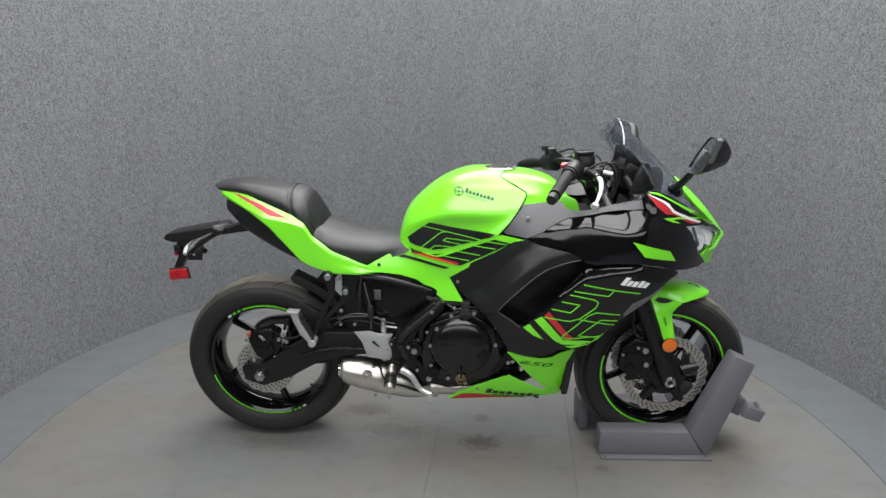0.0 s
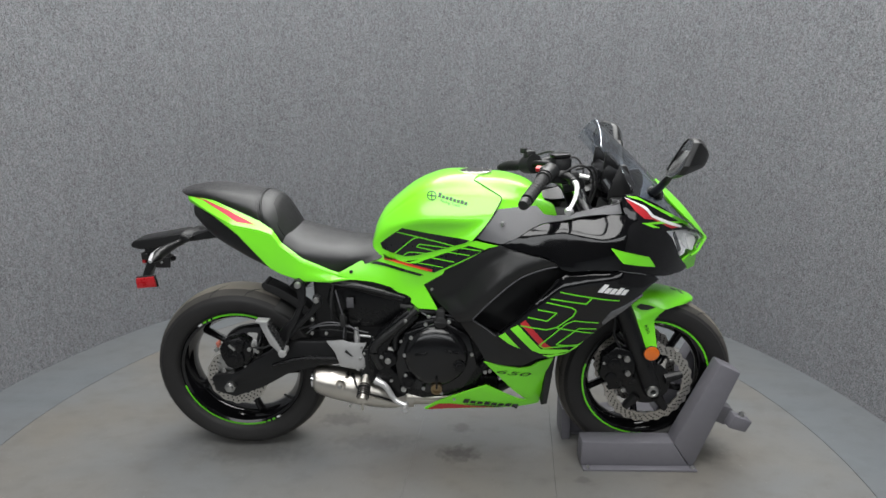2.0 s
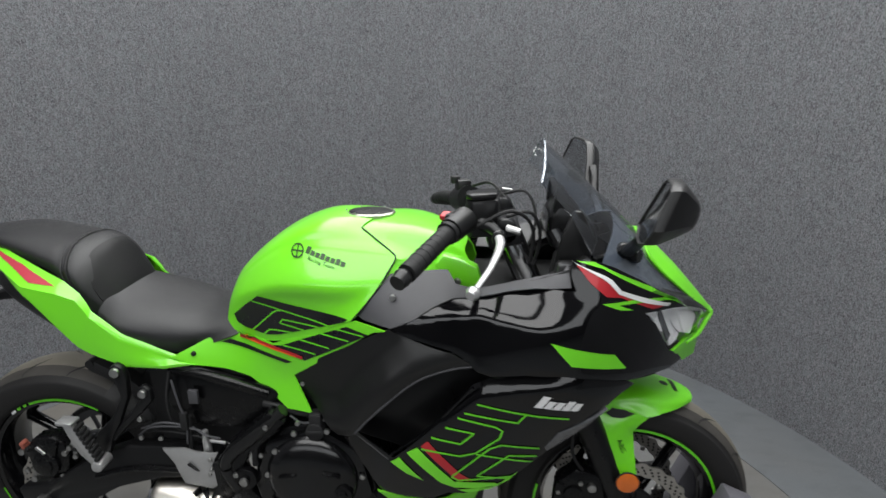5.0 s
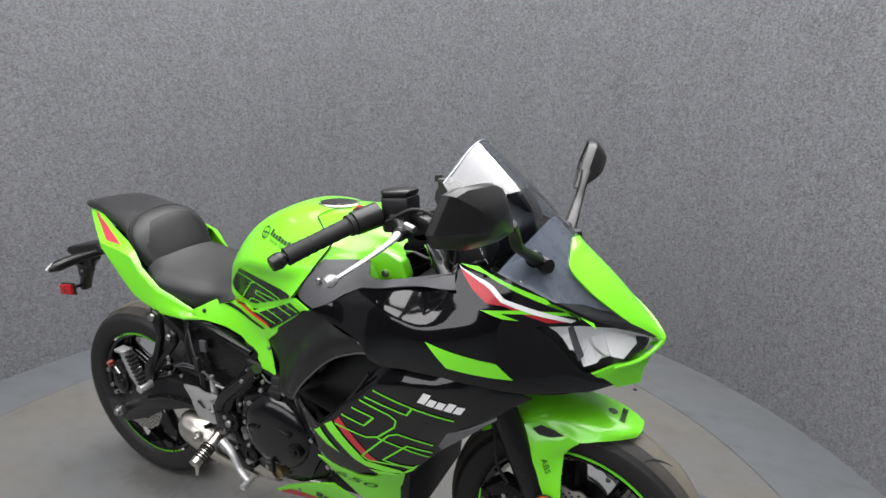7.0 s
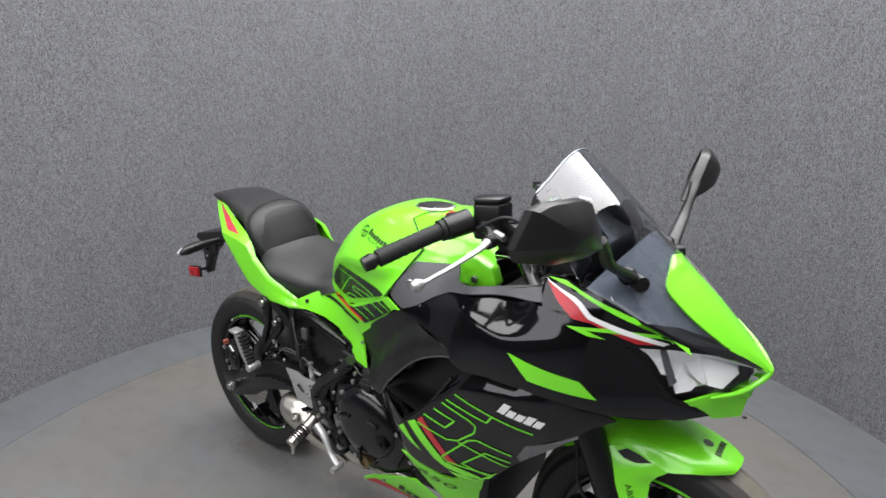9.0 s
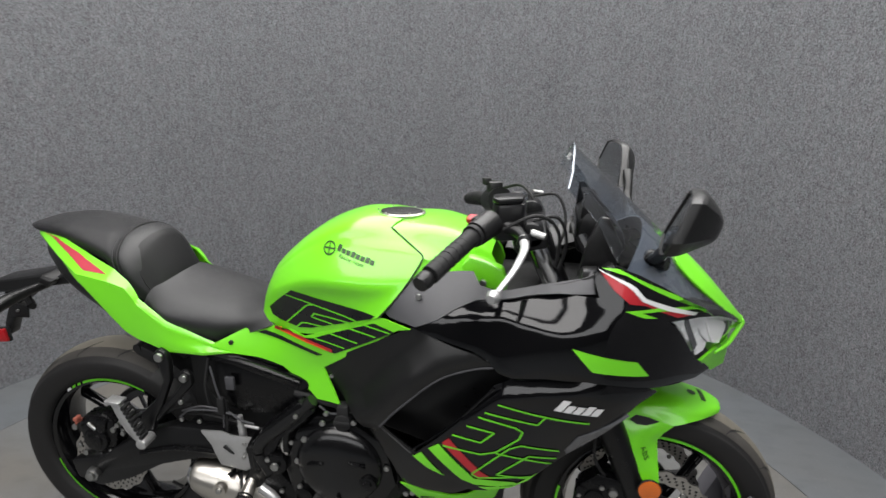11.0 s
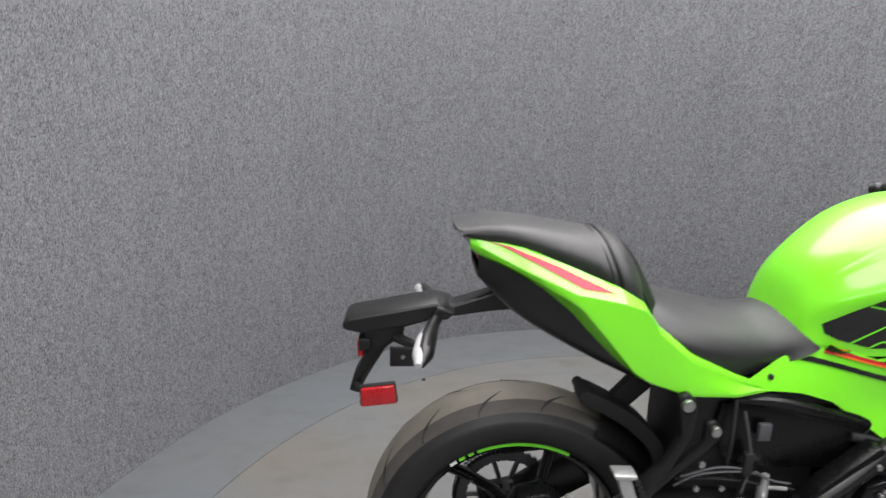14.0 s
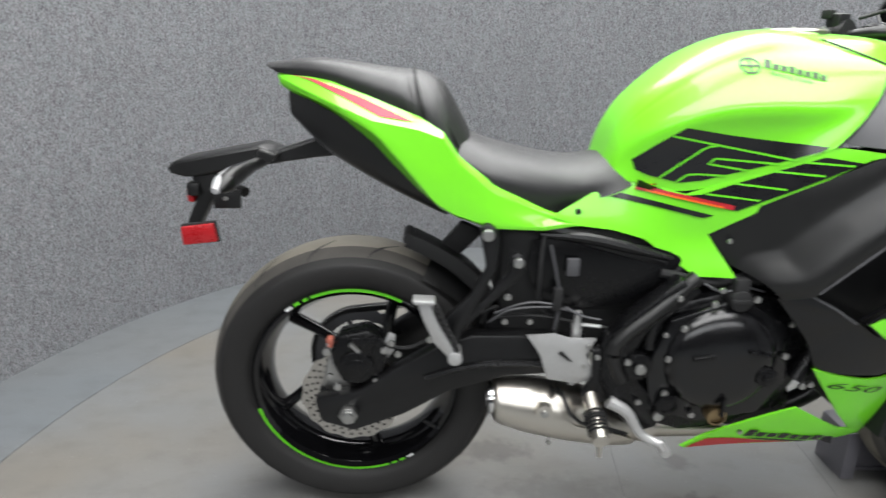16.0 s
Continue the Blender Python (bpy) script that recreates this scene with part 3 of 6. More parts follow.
def wheel(name, c, r, w, spoke0, label, y0=0.0, sweep=0.2):
    """Cast five-spoke wheel with tyre, rim stripes and tread grooves."""
    hw = w / 2
    rim_r = 0.2195
    barrel = [(rim_r, -hw * 0.74), (rim_r + 0.003, -hw * 0.70), (rim_r - 0.004, -hw * 0.62), (0.204, -hw * 0.52), (0.197, -hw * 0.2), (0.197, hw * 0.2), (0.204, hw * 0.52),
              (rim_r, hw * 0.72), (rim_r, hw * 0.76), (0.205, hw * 0.70), (0.190, hw * 0.3), (0.188, 0), (0.190, -hw * 0.3), (0.205, -hw * 0.70), (rim_r - 0.006, -hw * 0.76)]
    bms = [lathe(barrel, (c[0], 0, c[1]), 96, close=True), lathe([(0.012, -0.055), (0.045, -0.05), (0.05, -0.02), (0.05, 0.02), (0.045, 0.05), (0.012, 0.055)], (c[0], 0, c[1]), 40, close=True)]
    hub = bms.pop()
    spokes = []
    for k in range(5):
        a = radians(spoke0 + 72 * k)
        p0 = (c[0] + 0.045 * math.cos(a - 1.9 * sweep), -0.004, c[1] + 0.045 * math.sin(a - 1.9 * sweep))
        p1 = (c[0] + 0.100 * math.cos(a - 0.85 * sweep), 0.0, c[1] + 0.100 * math.sin(a - 0.85 * sweep))
        p2 = (c[0] + 0.198 * math.cos(a), 0.0, c[1] + 0.198 * math.sin(a))
        body = tube([p0, p1, p2], [0.019, 0.0125, 0.0155], 12, 6, 0.85)
        rib = tube([(p[0], -0.013, p[2]) for p in (p0, p1, p2)], [0.006, 0.004, 0.005], 8, 6)
        spokes.append(join(body, rib))

    def moved(bm):
        bmesh.ops.translate(bm, verts=bm.verts, vec=(0, y0, 0))
        return bm

    rim = part(name, moved(join(*bms)), GLOSS, bike, label)
    part("hub", moved(hub), GLOSS, rim)
    for q in spokes:
        part("spoke", moved(q), GLOSS, rim)
    sec = [(0.217, -hw * 0.66), (0.221, -hw * 0.80), (0.232, -hw * 0.93), (0.232 + (r - 0.232) * 0.30, -hw * 1.0), (0.232 + (r - 0.232) * 0.55, -hw * 0.985), (r - 0.026, -hw * 0.90),
           (r - 0.0135, -hw * 0.70), (r - 0.006, -hw * 0.47), (r - 0.0013, -hw * 0.22), (r, 0)]
    sec = sec + [(a, -b) for a, b in reversed(sec[:-1])]
    sec = [tuple(p) for p in cr(sec, 4)]
    tyre = part("tyre", moved(lathe(sec, (c[0], 0, c[1]), 128)), TYRE, rim, "black road tyre", sharp=60)
    tread = [(a + 0.0008, q) for a, q in sec if a > r - 0.021]
    part("tread", moved(lathe(tread, (c[0], 0, c[1]), 128)), TREAD, rim, "worn dusty tread band", sharp=60)
    # pale centre band: grazing sheen put into the dusty colour
    centre = [(a + 0.0014, q) for a, q in sec if a > r - 0.0068]
    part("tread_centre", moved(lathe(centre, (c[0], 0, c[1]), 128)), TREAD_SHEEN, rim, "pale dusty tread centre with grazing sheen in its colour", sharp=60)
    tree_pts = np.array(sec)
    grooves = []
    for k in range(15):
        for side in (-1, 1):
            a0 = radians(k * 24 + (12 if side > 0 else 0))
            row = []
            for t in np.linspace(0, 1, 9):
                yy = side * hw * (0.18 + 0.62 * t)
                i = np.argmin(np.abs(tree_pts[:, 1] - yy) + (tree_pts[:, 0] < 0.25) * 1.0)
                rr = tree_pts[i][0] + 0.0022
                aa = a0 + 0.28 * t - 0.10 * t * t
                wd = 0.015 * (1 - 0.75 * abs(2 * t - 0.9))
                row.append([(c[0] + rr * math.cos(aa + s * wd), yy, c[1] + rr * math.sin(aa + s * wd)) for s in (-1, 1)])
            grooves.append(grid_bm(row)[0])
    tagged(part("tread_groove", moved(join(*grooves)), RUBBER, rim), kind="stuff")
    return rim, tyre


def rim_stripe(rim, c, hw, a0, a1, mat=GREEN_DECAL, y0=0.0):
    part("rim_stripe", lathe([(0.2135, -hw * 0.785), (0.2225, -hw * 0.765), (0.2235, -hw * 0.74)], (c[0], y0, c[1]), 40, a0, a1), mat, rim)


rear, _ = wheel("rear_wheel", (RX, RZ), 0.307, 0.158, 137, "gloss black cast five-spoke rear wheel with green rim stripes", REAR_Y, 0.25)
front, _ = wheel("front_wheel", (FX, FZ), 0.301, 0.118, 53, "gloss black cast five-spoke front wheel with green rim stripes")
for a0, a1 in ((62, 112), (114, 117), (119, 122.5), (196, 288), (290, 293), (295, 298)):
    rim_stripe(rear, (RX, RZ), 0.079, a0, a1, GREEN_DECAL, REAR_Y)
for a0, a1 in ((124, 128), (300, 304)):
    rim_stripe(rear, (RX, RZ), 0.079, a0, a1, WHITE, REAR_Y)
for a0, a1 in ((10, 108), (165, 262), (264, 267), (269, 272)):
    rim_stripe(front, (FX, FZ), 0.059, a0, a1)

for nm, rim, c, y, ro, ri, pet in (("brake_disc", front, (FX, FZ), -0.072, 0.148, 0.116, 24), ("brake_disc", front, (FX, FZ), 0.072, 0.148, 0.116, 24), ("brake_disc", rear, (RX, RZ), -0.060, 0.104, 0.066, 14)):
    part(nm, petal_disc(c, y, ro, ri, pet), DISC, rim, "petal-edged drilled steel brake disc")
    tagged(part("drill_hole", drill_holes(c, y - 0.0026, (ri + 0.010, (ro + ri) / 2, ro - 0.009), (44 if pet > 20 else 32), 0.0031), RUBBER, rim), kind="stuff")
    arms = [disc(c, ri * 0.66, y - 0.004, y + 0.012, 40, 0.003)]
    for k in range(5):
        a = 2 * math.pi * k / 5 + 0.3
        arms.append(tube([(c[0] + ri * 0.5 * math.cos(a), y, c[1] + ri * 0.5 * math.sin(a)), (c[0] + ri * 1.02 * math.cos(a), y, c[1] + ri * 1.02 * math.sin(a))], [0.020, 0.013], 10))
    part("disc_carrier", join(*arms), BLACK, rim)
    for k in range(10 if ri > 0.1 else 5):
        a = 2 * math.pi * k / (10 if ri > 0.1 else 5) + 0.3
        bolt((c[0] + ri * 0.97 * math.cos(a), y - 0.007, c[1] + ri * 0.97 * math.sin(a)), 0.0075, rim)
part("axle_nut", join(disc((RX, RZ), 0.019, -0.137, -0.120, 6, 0.002), disc((RX, RZ), 0.012, -0.146, -0.13, 20, 0.002)), BOLT, rear)
part("axle_nut", lathe([(0.009, -0.128), (0.009, -0.141), (0.012, -0.143), (0.018, -0.141), (0.020, -0.136), (0.020, -0.120)], (FX - 0.004, 0, FZ + 0.004), 32), BOLT, front, "ringed steel axle nut")
part("valve_stem", tube([(RX + 0.17, -0.02, RZ - 0.11), (RX + 0.145, -0.025, RZ - 0.09)], 0.004, 8), RUBBER, rear)

# ---- motorcycle: chassis ----
arm_r = [(-0.775, 0.335), (-0.765, 0.285), (-0.70, 0.262), (-0.60, 0.30), (-0.511, 0.352), (-0.40, 0.385), (-0.28, 0.392), (-0.24, 0.42), (-0.25, 0.465), (-0.36, 0.474), (-0.47, 0.474), (-0.54, 0.448), (-0.62, 0.40), (-0.69, 0.352)]
for s in (-1, 1):
    part("swingarm", prism(arm_r, s * 0.088, s * 0.122, 0.007), BLACK, bike, "satin black swingarm beam")
part("swingarm_bridge", box((-0.44, -0.1, 0.40), (-0.36, 0.1, 0.47), 0.01), BLACK, bike)
part("arm_ridge", tube([(-0.56, -0.124, 0.385), (-0.47, -0.126, 0.412), (-0.36, -0.126, 0.415), (-0.27, -0.125, 0.405)], 0.0075, 8), CAST, bike)
# chain and sprocket on the far side
part("sprocket", petal_disc((RX, RZ), 0.115, 0.112, 0.086, 42, 0.006), GREYP, rear)
for a in np.linspace(0, 2 * math.pi, 10, endpoint=False):
    part("sprocket_arm", tube([(RX + 0.045 * math.cos(a), 0.115, RZ + 0.045 * math.sin(a)), (RX + 0.09 * math.cos(a), 0.115, RZ + 0.09 * math.sin(a))], 0.006, 6), GREYP, rear)
links = []
for k in range(54):
    t = k / 53
    for z0, z1 in ((RZ + 0.114, 0.475), (RZ - 0.112, 0.385)):
        x, z = RX + (0.50) * t, z0 + (z1 - z0) * t
        links.append(box((x - 0.006, 0.107, z - 0.007), (x + 0.004, 0.123, z + 0.007), 0.0015))
for k in range(34):
    a = radians(95 + 170 * k / 33)
    links.append(box((RX + 0.114 * math.cos(a) - 0.005, 0.107, RZ + 0.114 * math.sin(a) - 0.006), (RX + 0.114 * math.cos(a) + 0.005, 0.123, RZ + 0.114 * math.sin(a) + 0.006), 0.0015))
tagged(part("drive_chain", join(*links), BLACK, bike), kind="stuff")
# rear caliper and bracket
rcal = part("rear_caliper", join(prism([(-0.741, 0.437), (-0.722, 0.468), (-0.668, 0.480), (-0.640, 0.462), (-0.630, 0.430), (-0.640, 0.378), (-0.718, 0.366), (-0.737, 0.406)], -0.112, -0.062, 0.008), disc((-0.690, 0.405), 0.034, -0.122, -0.10, 32, 0.004),
                                 prism([(-0.705, 0.428), (-0.660, 0.428), (-0.650, 0.470), (-0.702, 0.468)], -0.120, -0.10, 0.005), disc((-0.690, 0.405), 0.020, -0.126, -0.115, 28, 0.003)), CAST, bike, "black rear brake caliper")
part("bleed_cap", join(disc((-0.738, 0.462), 0.0062, -0.122, -0.105, 12, 0.002), disc((-0.738, 0.452), 0.0045, -0.12, -0.10, 10, 0.001)), BLEED, rcal, "small faded red rubber bleed cap")
part("pad_pin", tube([(-0.700, -0.1235, 0.458), (-0.682, -0.1235, 0.440)], 0.004, 8), BOLT, rcal)
for x, z, r in ((-0.745, 0.438, 0.010), (-0.636, 0.440, 0.009), (-0.622, 0.455, 0.008), (-0.610, 0.432, 0.008), (-0.742, 0.385, 0.008), (-0.728, 0.362, 0.010), (-0.655, 0.375, 0.006)):
    bolt((x, -0.116, z), r, rcal)
part("caliper_bracket", prism([(-0.752, 0.40), (-0.735, 0.42), (-0.722, 0.36), (-0.690, 0.330), (-0.715, 0.300), (-0.765, 0.345)], -0.086, -0.066, 0.004), BOLT, bike)
part("pad_spring", prism([(-0.640, 0.440), (-0.628, 0.468), (-0.615, 0.462), (-0.618, 0.430), (-0.632, 0.412)], -0.098, -0.092, 0.002), ALU, rcal)
part("brake_hose", tube([(-0.632, -0.10, 0.44), (-0.585, -0.112, 0.445), (-0.53, -0.110, 0.475), (-0.48, -0.10, 0.50), (-0.42, -0.09, 0.52)], 0.004, 8), RUBBER, bike)
# main frame, pivot plate, subframe
plate = [(-0.105, 0.605), (-0.065, 0.58), (-0.155, 0.50), (-0.175, 0.455), (-0.16, 0.40), (-0.125, 0.36), (-0.11, 0.30), (-0.15, 0.285), (-0.205, 0.335), (-0.235, 0.40), (-0.235, 0.475), (-0.20, 0.52)]
for s in (-1, 1):
    part("pivot_plate", prism(plate, s * 0.125, s * 0.165, 0.008), CAST, bike)
    part("frame_tube", tube([(-0.10, s * 0.10, 0.59), (0.0, s * 0.10, 0.67), (0.1, s * 0.10, 0.74), (0.33, s * 0.07, 0.86)], 0.018, 12), BLACK, bike)
    part("subframe_tube", tube([(-0.12, s * 0.11, 0.62), (-0.30, s * 0.1, 0.67), (-0.48, s * 0.085, 0.73), (-0.72, s * 0.035, 0.86)], 0.015, 10), BLACK, bike)
    part("frame_rail", tube([(-0.075, s * 0.150, 0.603), (-0.142, s * 0.158, 0.541), (-0.200, s * 0.160, 0.490), (-0.214, s * 0.160, 0.453), (-0.192, s * 0.158, 0.400)], 0.0145, 12, 6, 1.0), MATTE, bike)
    part("frame_rail", tube([(-0.092, s * 0.150, 0.560), (-0.140, s * 0.155, 0.516), (-0.147, s * 0.155, 0.464)], 0.009, 10), BLACK, bike)
part("pivot_cap", join(disc((-0.168, 0.435), 0.026, -0.174, -0.155, 32, 0.003), disc((-0.168, 0.435), 0.012, -0.180, -0.17, 6, 0.001)), CAST, bike)
part("pivot_bolt", disc((-0.168, 0.435), 0.010, -0.186, -0.175, 20, 0.002), BOLT, bike)
# passenger peg bracket
for s in (-1,):
    brk = join(prism([(-0.464, 0.690), (-0.450, 0.700), (-0.434, 0.690), (-0.427, 0.665), (-0.431, 0.617), (-0.462, 0.548), (-0.486, 0.506), (-0.500, 0.462), (-0.540, 0.470), (-0.522, 0.520), (-0.478, 0.562), (-0.450, 0.617)], s * 0.126, s * 0.146, 0.006),
               prism([(-0.408, 0.640), (-0.393, 0.646), (-0.379, 0.634), (-0.379, 0.607), (-0.411, 0.572), (-0.455, 0.530), (-0.490, 0.490), (-0.492, 0.520), (-0.448, 0.560), (-0.408, 0.606)], s * 0.124, s * 0.142, 0.006))
    part("peg_bracket", brk, BLACK, bike)
    peg = part("passenger_peg", join(prism([(-0.574, 0.572), (-0.549, 0.570), (-0.534, 0.528), (-0.503, 0.474), (-0.494, 0.457), (-0.514, 0.457), (-0.543, 0.490), (-0.562, 0.535)], s * 0.166, s * 0.184, 0.005),
                                     prism([(-0.580, 0.576), (-0.540, 0.574), (-0.541, 0.566), (-0.577, 0.567)], s * 0.160, s * 0.192, 0.003), disc((-0.505, 0.460), 0.013, s * 0.146, s * 0.188, 20, 0.004)), ALU, bike, "folded silver passenger footpeg")
    for k in range(8):
        part("peg_rubber", tube([(-0.540 + 0.0050 * k, s * 0.160, 0.556 - 0.0110 * k), (-0.537 + 0.0050 * k, s * 0.187, 0.556 - 0.0110 * k)], 0.0052, 8), RUBBER, peg)
for x, z, r in ((-0.449, 0.680, 0.014), (-0.394, 0.629, 0.012), (-0.410, 0.564, 0.008), (-0.414, 0.515, 0.007), (-0.368, 0.515, 0.007), (-0.549, 0.479, 0.008)):
    bolt((x, -0.147, z), r, bike)
# airbox, battery side cover, hugger
part("side_cover", panel(smooth_loop([(-0.36, 0.655), (-0.20, 0.655), (-0.10, 0.632), (-0.115, 0.595), (-0.19, 0.535), (-0.29, 0.525), (-0.345, 0.55), (-0.37, 0.61)], 4), lambda x, z: 0.105 + 0.072 * (x + 0.36) - 1.2 * (z - 0.6) ** 2, thick=0.03), CAST, bike, "black battery side cover")
part("cover_ridge", tube([(-0.350, -0.106, 0.668), (-0.27, -0.113, 0.664), (-0.20, -0.119, 0.650), (-0.115, -0.124, 0.628)], [0.006, 0.011, 0.011, 0.006], 10), CAST, bike)
part("cover_sticker", box((-0.302, -0.127, 0.595), (-0.280, -0.118, 0.628), 0.001), GREYP, bike)
part("battery_box", box((-0.42, -0.085, 0.50), (-0.08, 0.085, 0.70), 0.02), RUBBER, bike)
# dark block added to keep the gap below the side cover dark
part("dark_fill_block", box((-0.41, -0.08, 0.43), (-0.15, 0.08, 0.56), 0.01), RUBBER, bike)
part("air_box", box((-0.12, -0.1, 0.56), (0.32, 0.1, 0.80), 0.03), RUBBER, bike)
part("tail_tray", box((-0.40, -0.07, 0.62), (-0.30, 0.07, 0.72), 0.01), RUBBER, bike)
hug = []
for a in np.linspace(radians(24), radians(60), 12):
    rr = 0.335 + 0.01 * math.sin(3 * a)
    hug.append([(RX + (rr - 0.05 * abs(v) ** 2.2) * math.cos(a), REAR_Y + 0.085 * v, RZ + (rr - 0.05 * abs(v) ** 2.2) * math.sin(a)) for v in np.linspace(-1, 1, 13)])
bm, _ = grid_bm(hug)
bmesh.ops.solidify(bm, geom=list(bm.faces), thickness=0.004)
part("rear_hugger", bm, MATTE, bike, "black plastic rear hugger mudguard")
arch = [(-0.588, 0.634), (-0.538, 0.608), (-0.490, 0.576), (-0.446, 0.530), (-0.433, 0.492), (-0.446, 0.455)]
arch = [tuple(p) for p in cr(arch, 4)]
part("mud_flap", join(prism([(x + 0.010, z + 0.010) for x, z in arch] + [(x - 0.010, z - 0.012) for x, z in reversed(arch)], -0.040, 0.020, 0.004), tube([(-0.590, -0.042, 0.637), (-0.590, 0.022, 0.637)], 0.011, 12),
                      prism([(-0.486, 0.660), (-0.440, 0.640), (-0.502, 0.578), (-0.535, 0.603)], 0.0, 0.024, 0.005)), RUBBER, bike, "black arched rear mud flap on a stay")

# ---- motorcycle: engine and exhaust ----
case = [(-0.145, 0.30), (-0.17, 0.40), (-0.14, 0.49), (-0.08, 0.555), (0.0, 0.575), (0.09, 0.565), (0.14, 0.50), (0.165, 0.41), (0.12, 0.33), (0.03, 0.285), (-0.06, 0.275)]
engine = part("engine_block", join(prism(case, -0.145, 0.145, 0.012), prism([(0.02, 0.54), (0.20, 0.50), (0.27, 0.70), (0.10, 0.76), (0.0, 0.66)], -0.12, 0.12, 0.01), box((0.0, -0.08, 0.235), (0.2, 0.08, 0.33), 0.02)), CAST, bike, "black cast parallel twin engine")
cl = (-0.015, 0.445)
cover = part("clutch_cover", join(lathe([(0.106, -0.145), (0.106, -0.160), (0.102, -0.170), (0.093, -0.180), (0.080, -0.187), (0.060, -0.193), (0.035, -0.1965), (0.0005, -0.198)], (cl[0], 0, cl[1]), 64),
             prism([(cl[0] - 0.135, cl[1] - 0.02), (cl[0] - 0.10, cl[1] + 0.08), (cl[0] + 0.02, cl[1] + 0.125), (cl[0] + 0.11, cl[1] + 0.07), (cl[0] + 0.135, cl[1] - 0.04), (cl[0] + 0.09, cl[1] - 0.115), (cl[0] - 0.03, cl[1] - 0.135), (cl[0] - 0.12, cl[1] - 0.10)], -0.165, -0.14, 0.006)), COVER, engine, "round black clutch cover")
for x, z, r in ((-0.037, 0.586, 0.007), (-0.047, 0.560, 0.008), (0.027, 0.569, 0.008), (-0.094, 0.512, 0.008), (-0.110, 0.571, 0.007), (-0.115, 0.451, 0.008), (-0.113, 0.379, 0.008), (-0.189, 0.445, 0.008),
                (-0.126, 0.500, 0.0065), (-0.056, 0.332, 0.008), (-0.120, 0.330, 0.012), (0.144, 0.393, 0.008), (0.159, 0.397, 0.008), (0.100, 0.456, 0.008), (0.003, 0.314, 0.007)):
    bolt((x, -0.172, z), r, engine)
for x, z, t in ((-0.061, 0.467, -12), (0.037, 0.474, 14), (-0.012, 0.365, 90)):
    part("cover_rib", box((-0.020, -0.006, -0.0035), (0.020, 0.004, 0.0035), 0.002, pose(x, -0.195, z, 0, t, 0)), CAST, engine)
part("hex_boss", join(disc((0.060, 0.424), 0.020, -0.196, -0.17, 28, 0.003), disc((0.060, 0.424), 0.011, -0.201, -0.19, 6, 0.001)), CAST, engine)
part("water_hose", join(tube([(0.135, -0.16, 0.40), (0.17, -0.15, 0.46), (0.22, -0.13, 0.52)], 0.016, 12)), CAST, engine)
part("oil_cap", join(disc((0.0, 0.565), 0.02, -0.175, -0.135, 24, 0.003), box((-0.02, -0.178, 0.56), (0.02, -0.17, 0.57), 0.002), box((-0.014, -0.17, 0.55), (0.014, -0.15, 0.605), 0.005)), RUBBER, engine)
part("oil_window", join(lathe([(0.018, -0.165), (0.018, -0.186), (0.013, -0.188)], (-0.013, 0, 0.335), 32), disc((-0.013, 0.335), 0.0135, -0.183, -0.165, 24, 0.001)), BRONZE, engine)
part("bearing_cap", lathe([(0.022, -0.16), (0.022, -0.178), (0.015, -0.18), (0.014, -0.176), (0.0005, -0.176)], (-0.105, 0, 0.355), 28), CAST, engine)
for p in ((0.045, 0.292, 0.006), (0.10, 0.52, 0.007), (-0.16, 0.36, 0.007), (-0.245, 0.455, 0.006)):
    bolt((p[0], -0.172, p[1]), p[2], engine)
part("hose", tube([(-0.13, -0.12, 0.60), (-0.03, -0.13, 0.585), (0.03, -0.14, 0.60), (0.12, -0.14, 0.58)], 0.009, 10), RUBBER, engine)
part("wiring", join(tube([(-0.345, -0.115, 0.67), (-0.352, -0.13, 0.60), (-0.345, -0.12, 0.53), (-0.30, -0.11, 0.50)], 0.0035, 8), tube([(-0.43, -0.10, 0.50), (-0.36, -0.12, 0.515), (-0.27, -0.12, 0.50), (-0.20, -0.12, 0.485)], 0.003, 8),
                    tube([(-0.31, -0.12, 0.56), (-0.315, -0.12, 0.47)], 0.006, 8)), RUBBER, bike)
for path in ([(-0.44, -0.118, 0.500), (-0.40, -0.128, 0.530), (-0.33, -0.130, 0.536), (-0.28, -0.126, 0.524)], [(-0.43, -0.120, 0.520), (-0.37, -0.130, 0.545), (-0.31, -0.130, 0.540)], [(-0.335, -0.128, 0.655), (-0.322, -0.134, 0.60), (-0.312, -0.132, 0.55), (-0.318, -0.128, 0.49)],
             [(-0.300, -0.128, 0.535), (-0.270, -0.134, 0.520), (-0.235, -0.134, 0.512)], [(-0.06, -0.150, 0.590), (-0.03, -0.158, 0.578), (0.01, -0.158, 0.586), (0.05, -0.150, 0.575)]):
    part("wire", tube(path, 0.0024, 6), GREYP, bike)
part("connector", box((-0.325, -0.137, 0.530), (-0.308, -0.124, 0.575), 0.003), RUBBER, bike)
part("radiator", join(box((0.335, -0.15, 0.42), (0.365, 0.15, 0.68), 0.006), *[box((0.362, -0.15, 0.425 + 0.012 * k), (0.370, 0.15, 0.431 + 0.012 * k), 0) for k in range(21)]), BLACK, bike)
part("radiator_shroud", prism([(0.06, 0.575), (0.17, 0.675), (0.30, 0.76), (0.45, 0.76), (0.47, 0.60), (0.33, 0.48), (0.17, 0.54)], -0.165, -0.15, 0.004), BLACK, bike)
part("header_pipe", join(*[tube([(0.22, y, 0.56), (0.29, y, 0.45), (0.27, y * 0.9, 0.33), (0.15, y * 0.6, 0.245), (-0.05, -0.05, 0.24)], 0.019, 12) for y in (-0.07, 0.07)]), BLACK, bike)
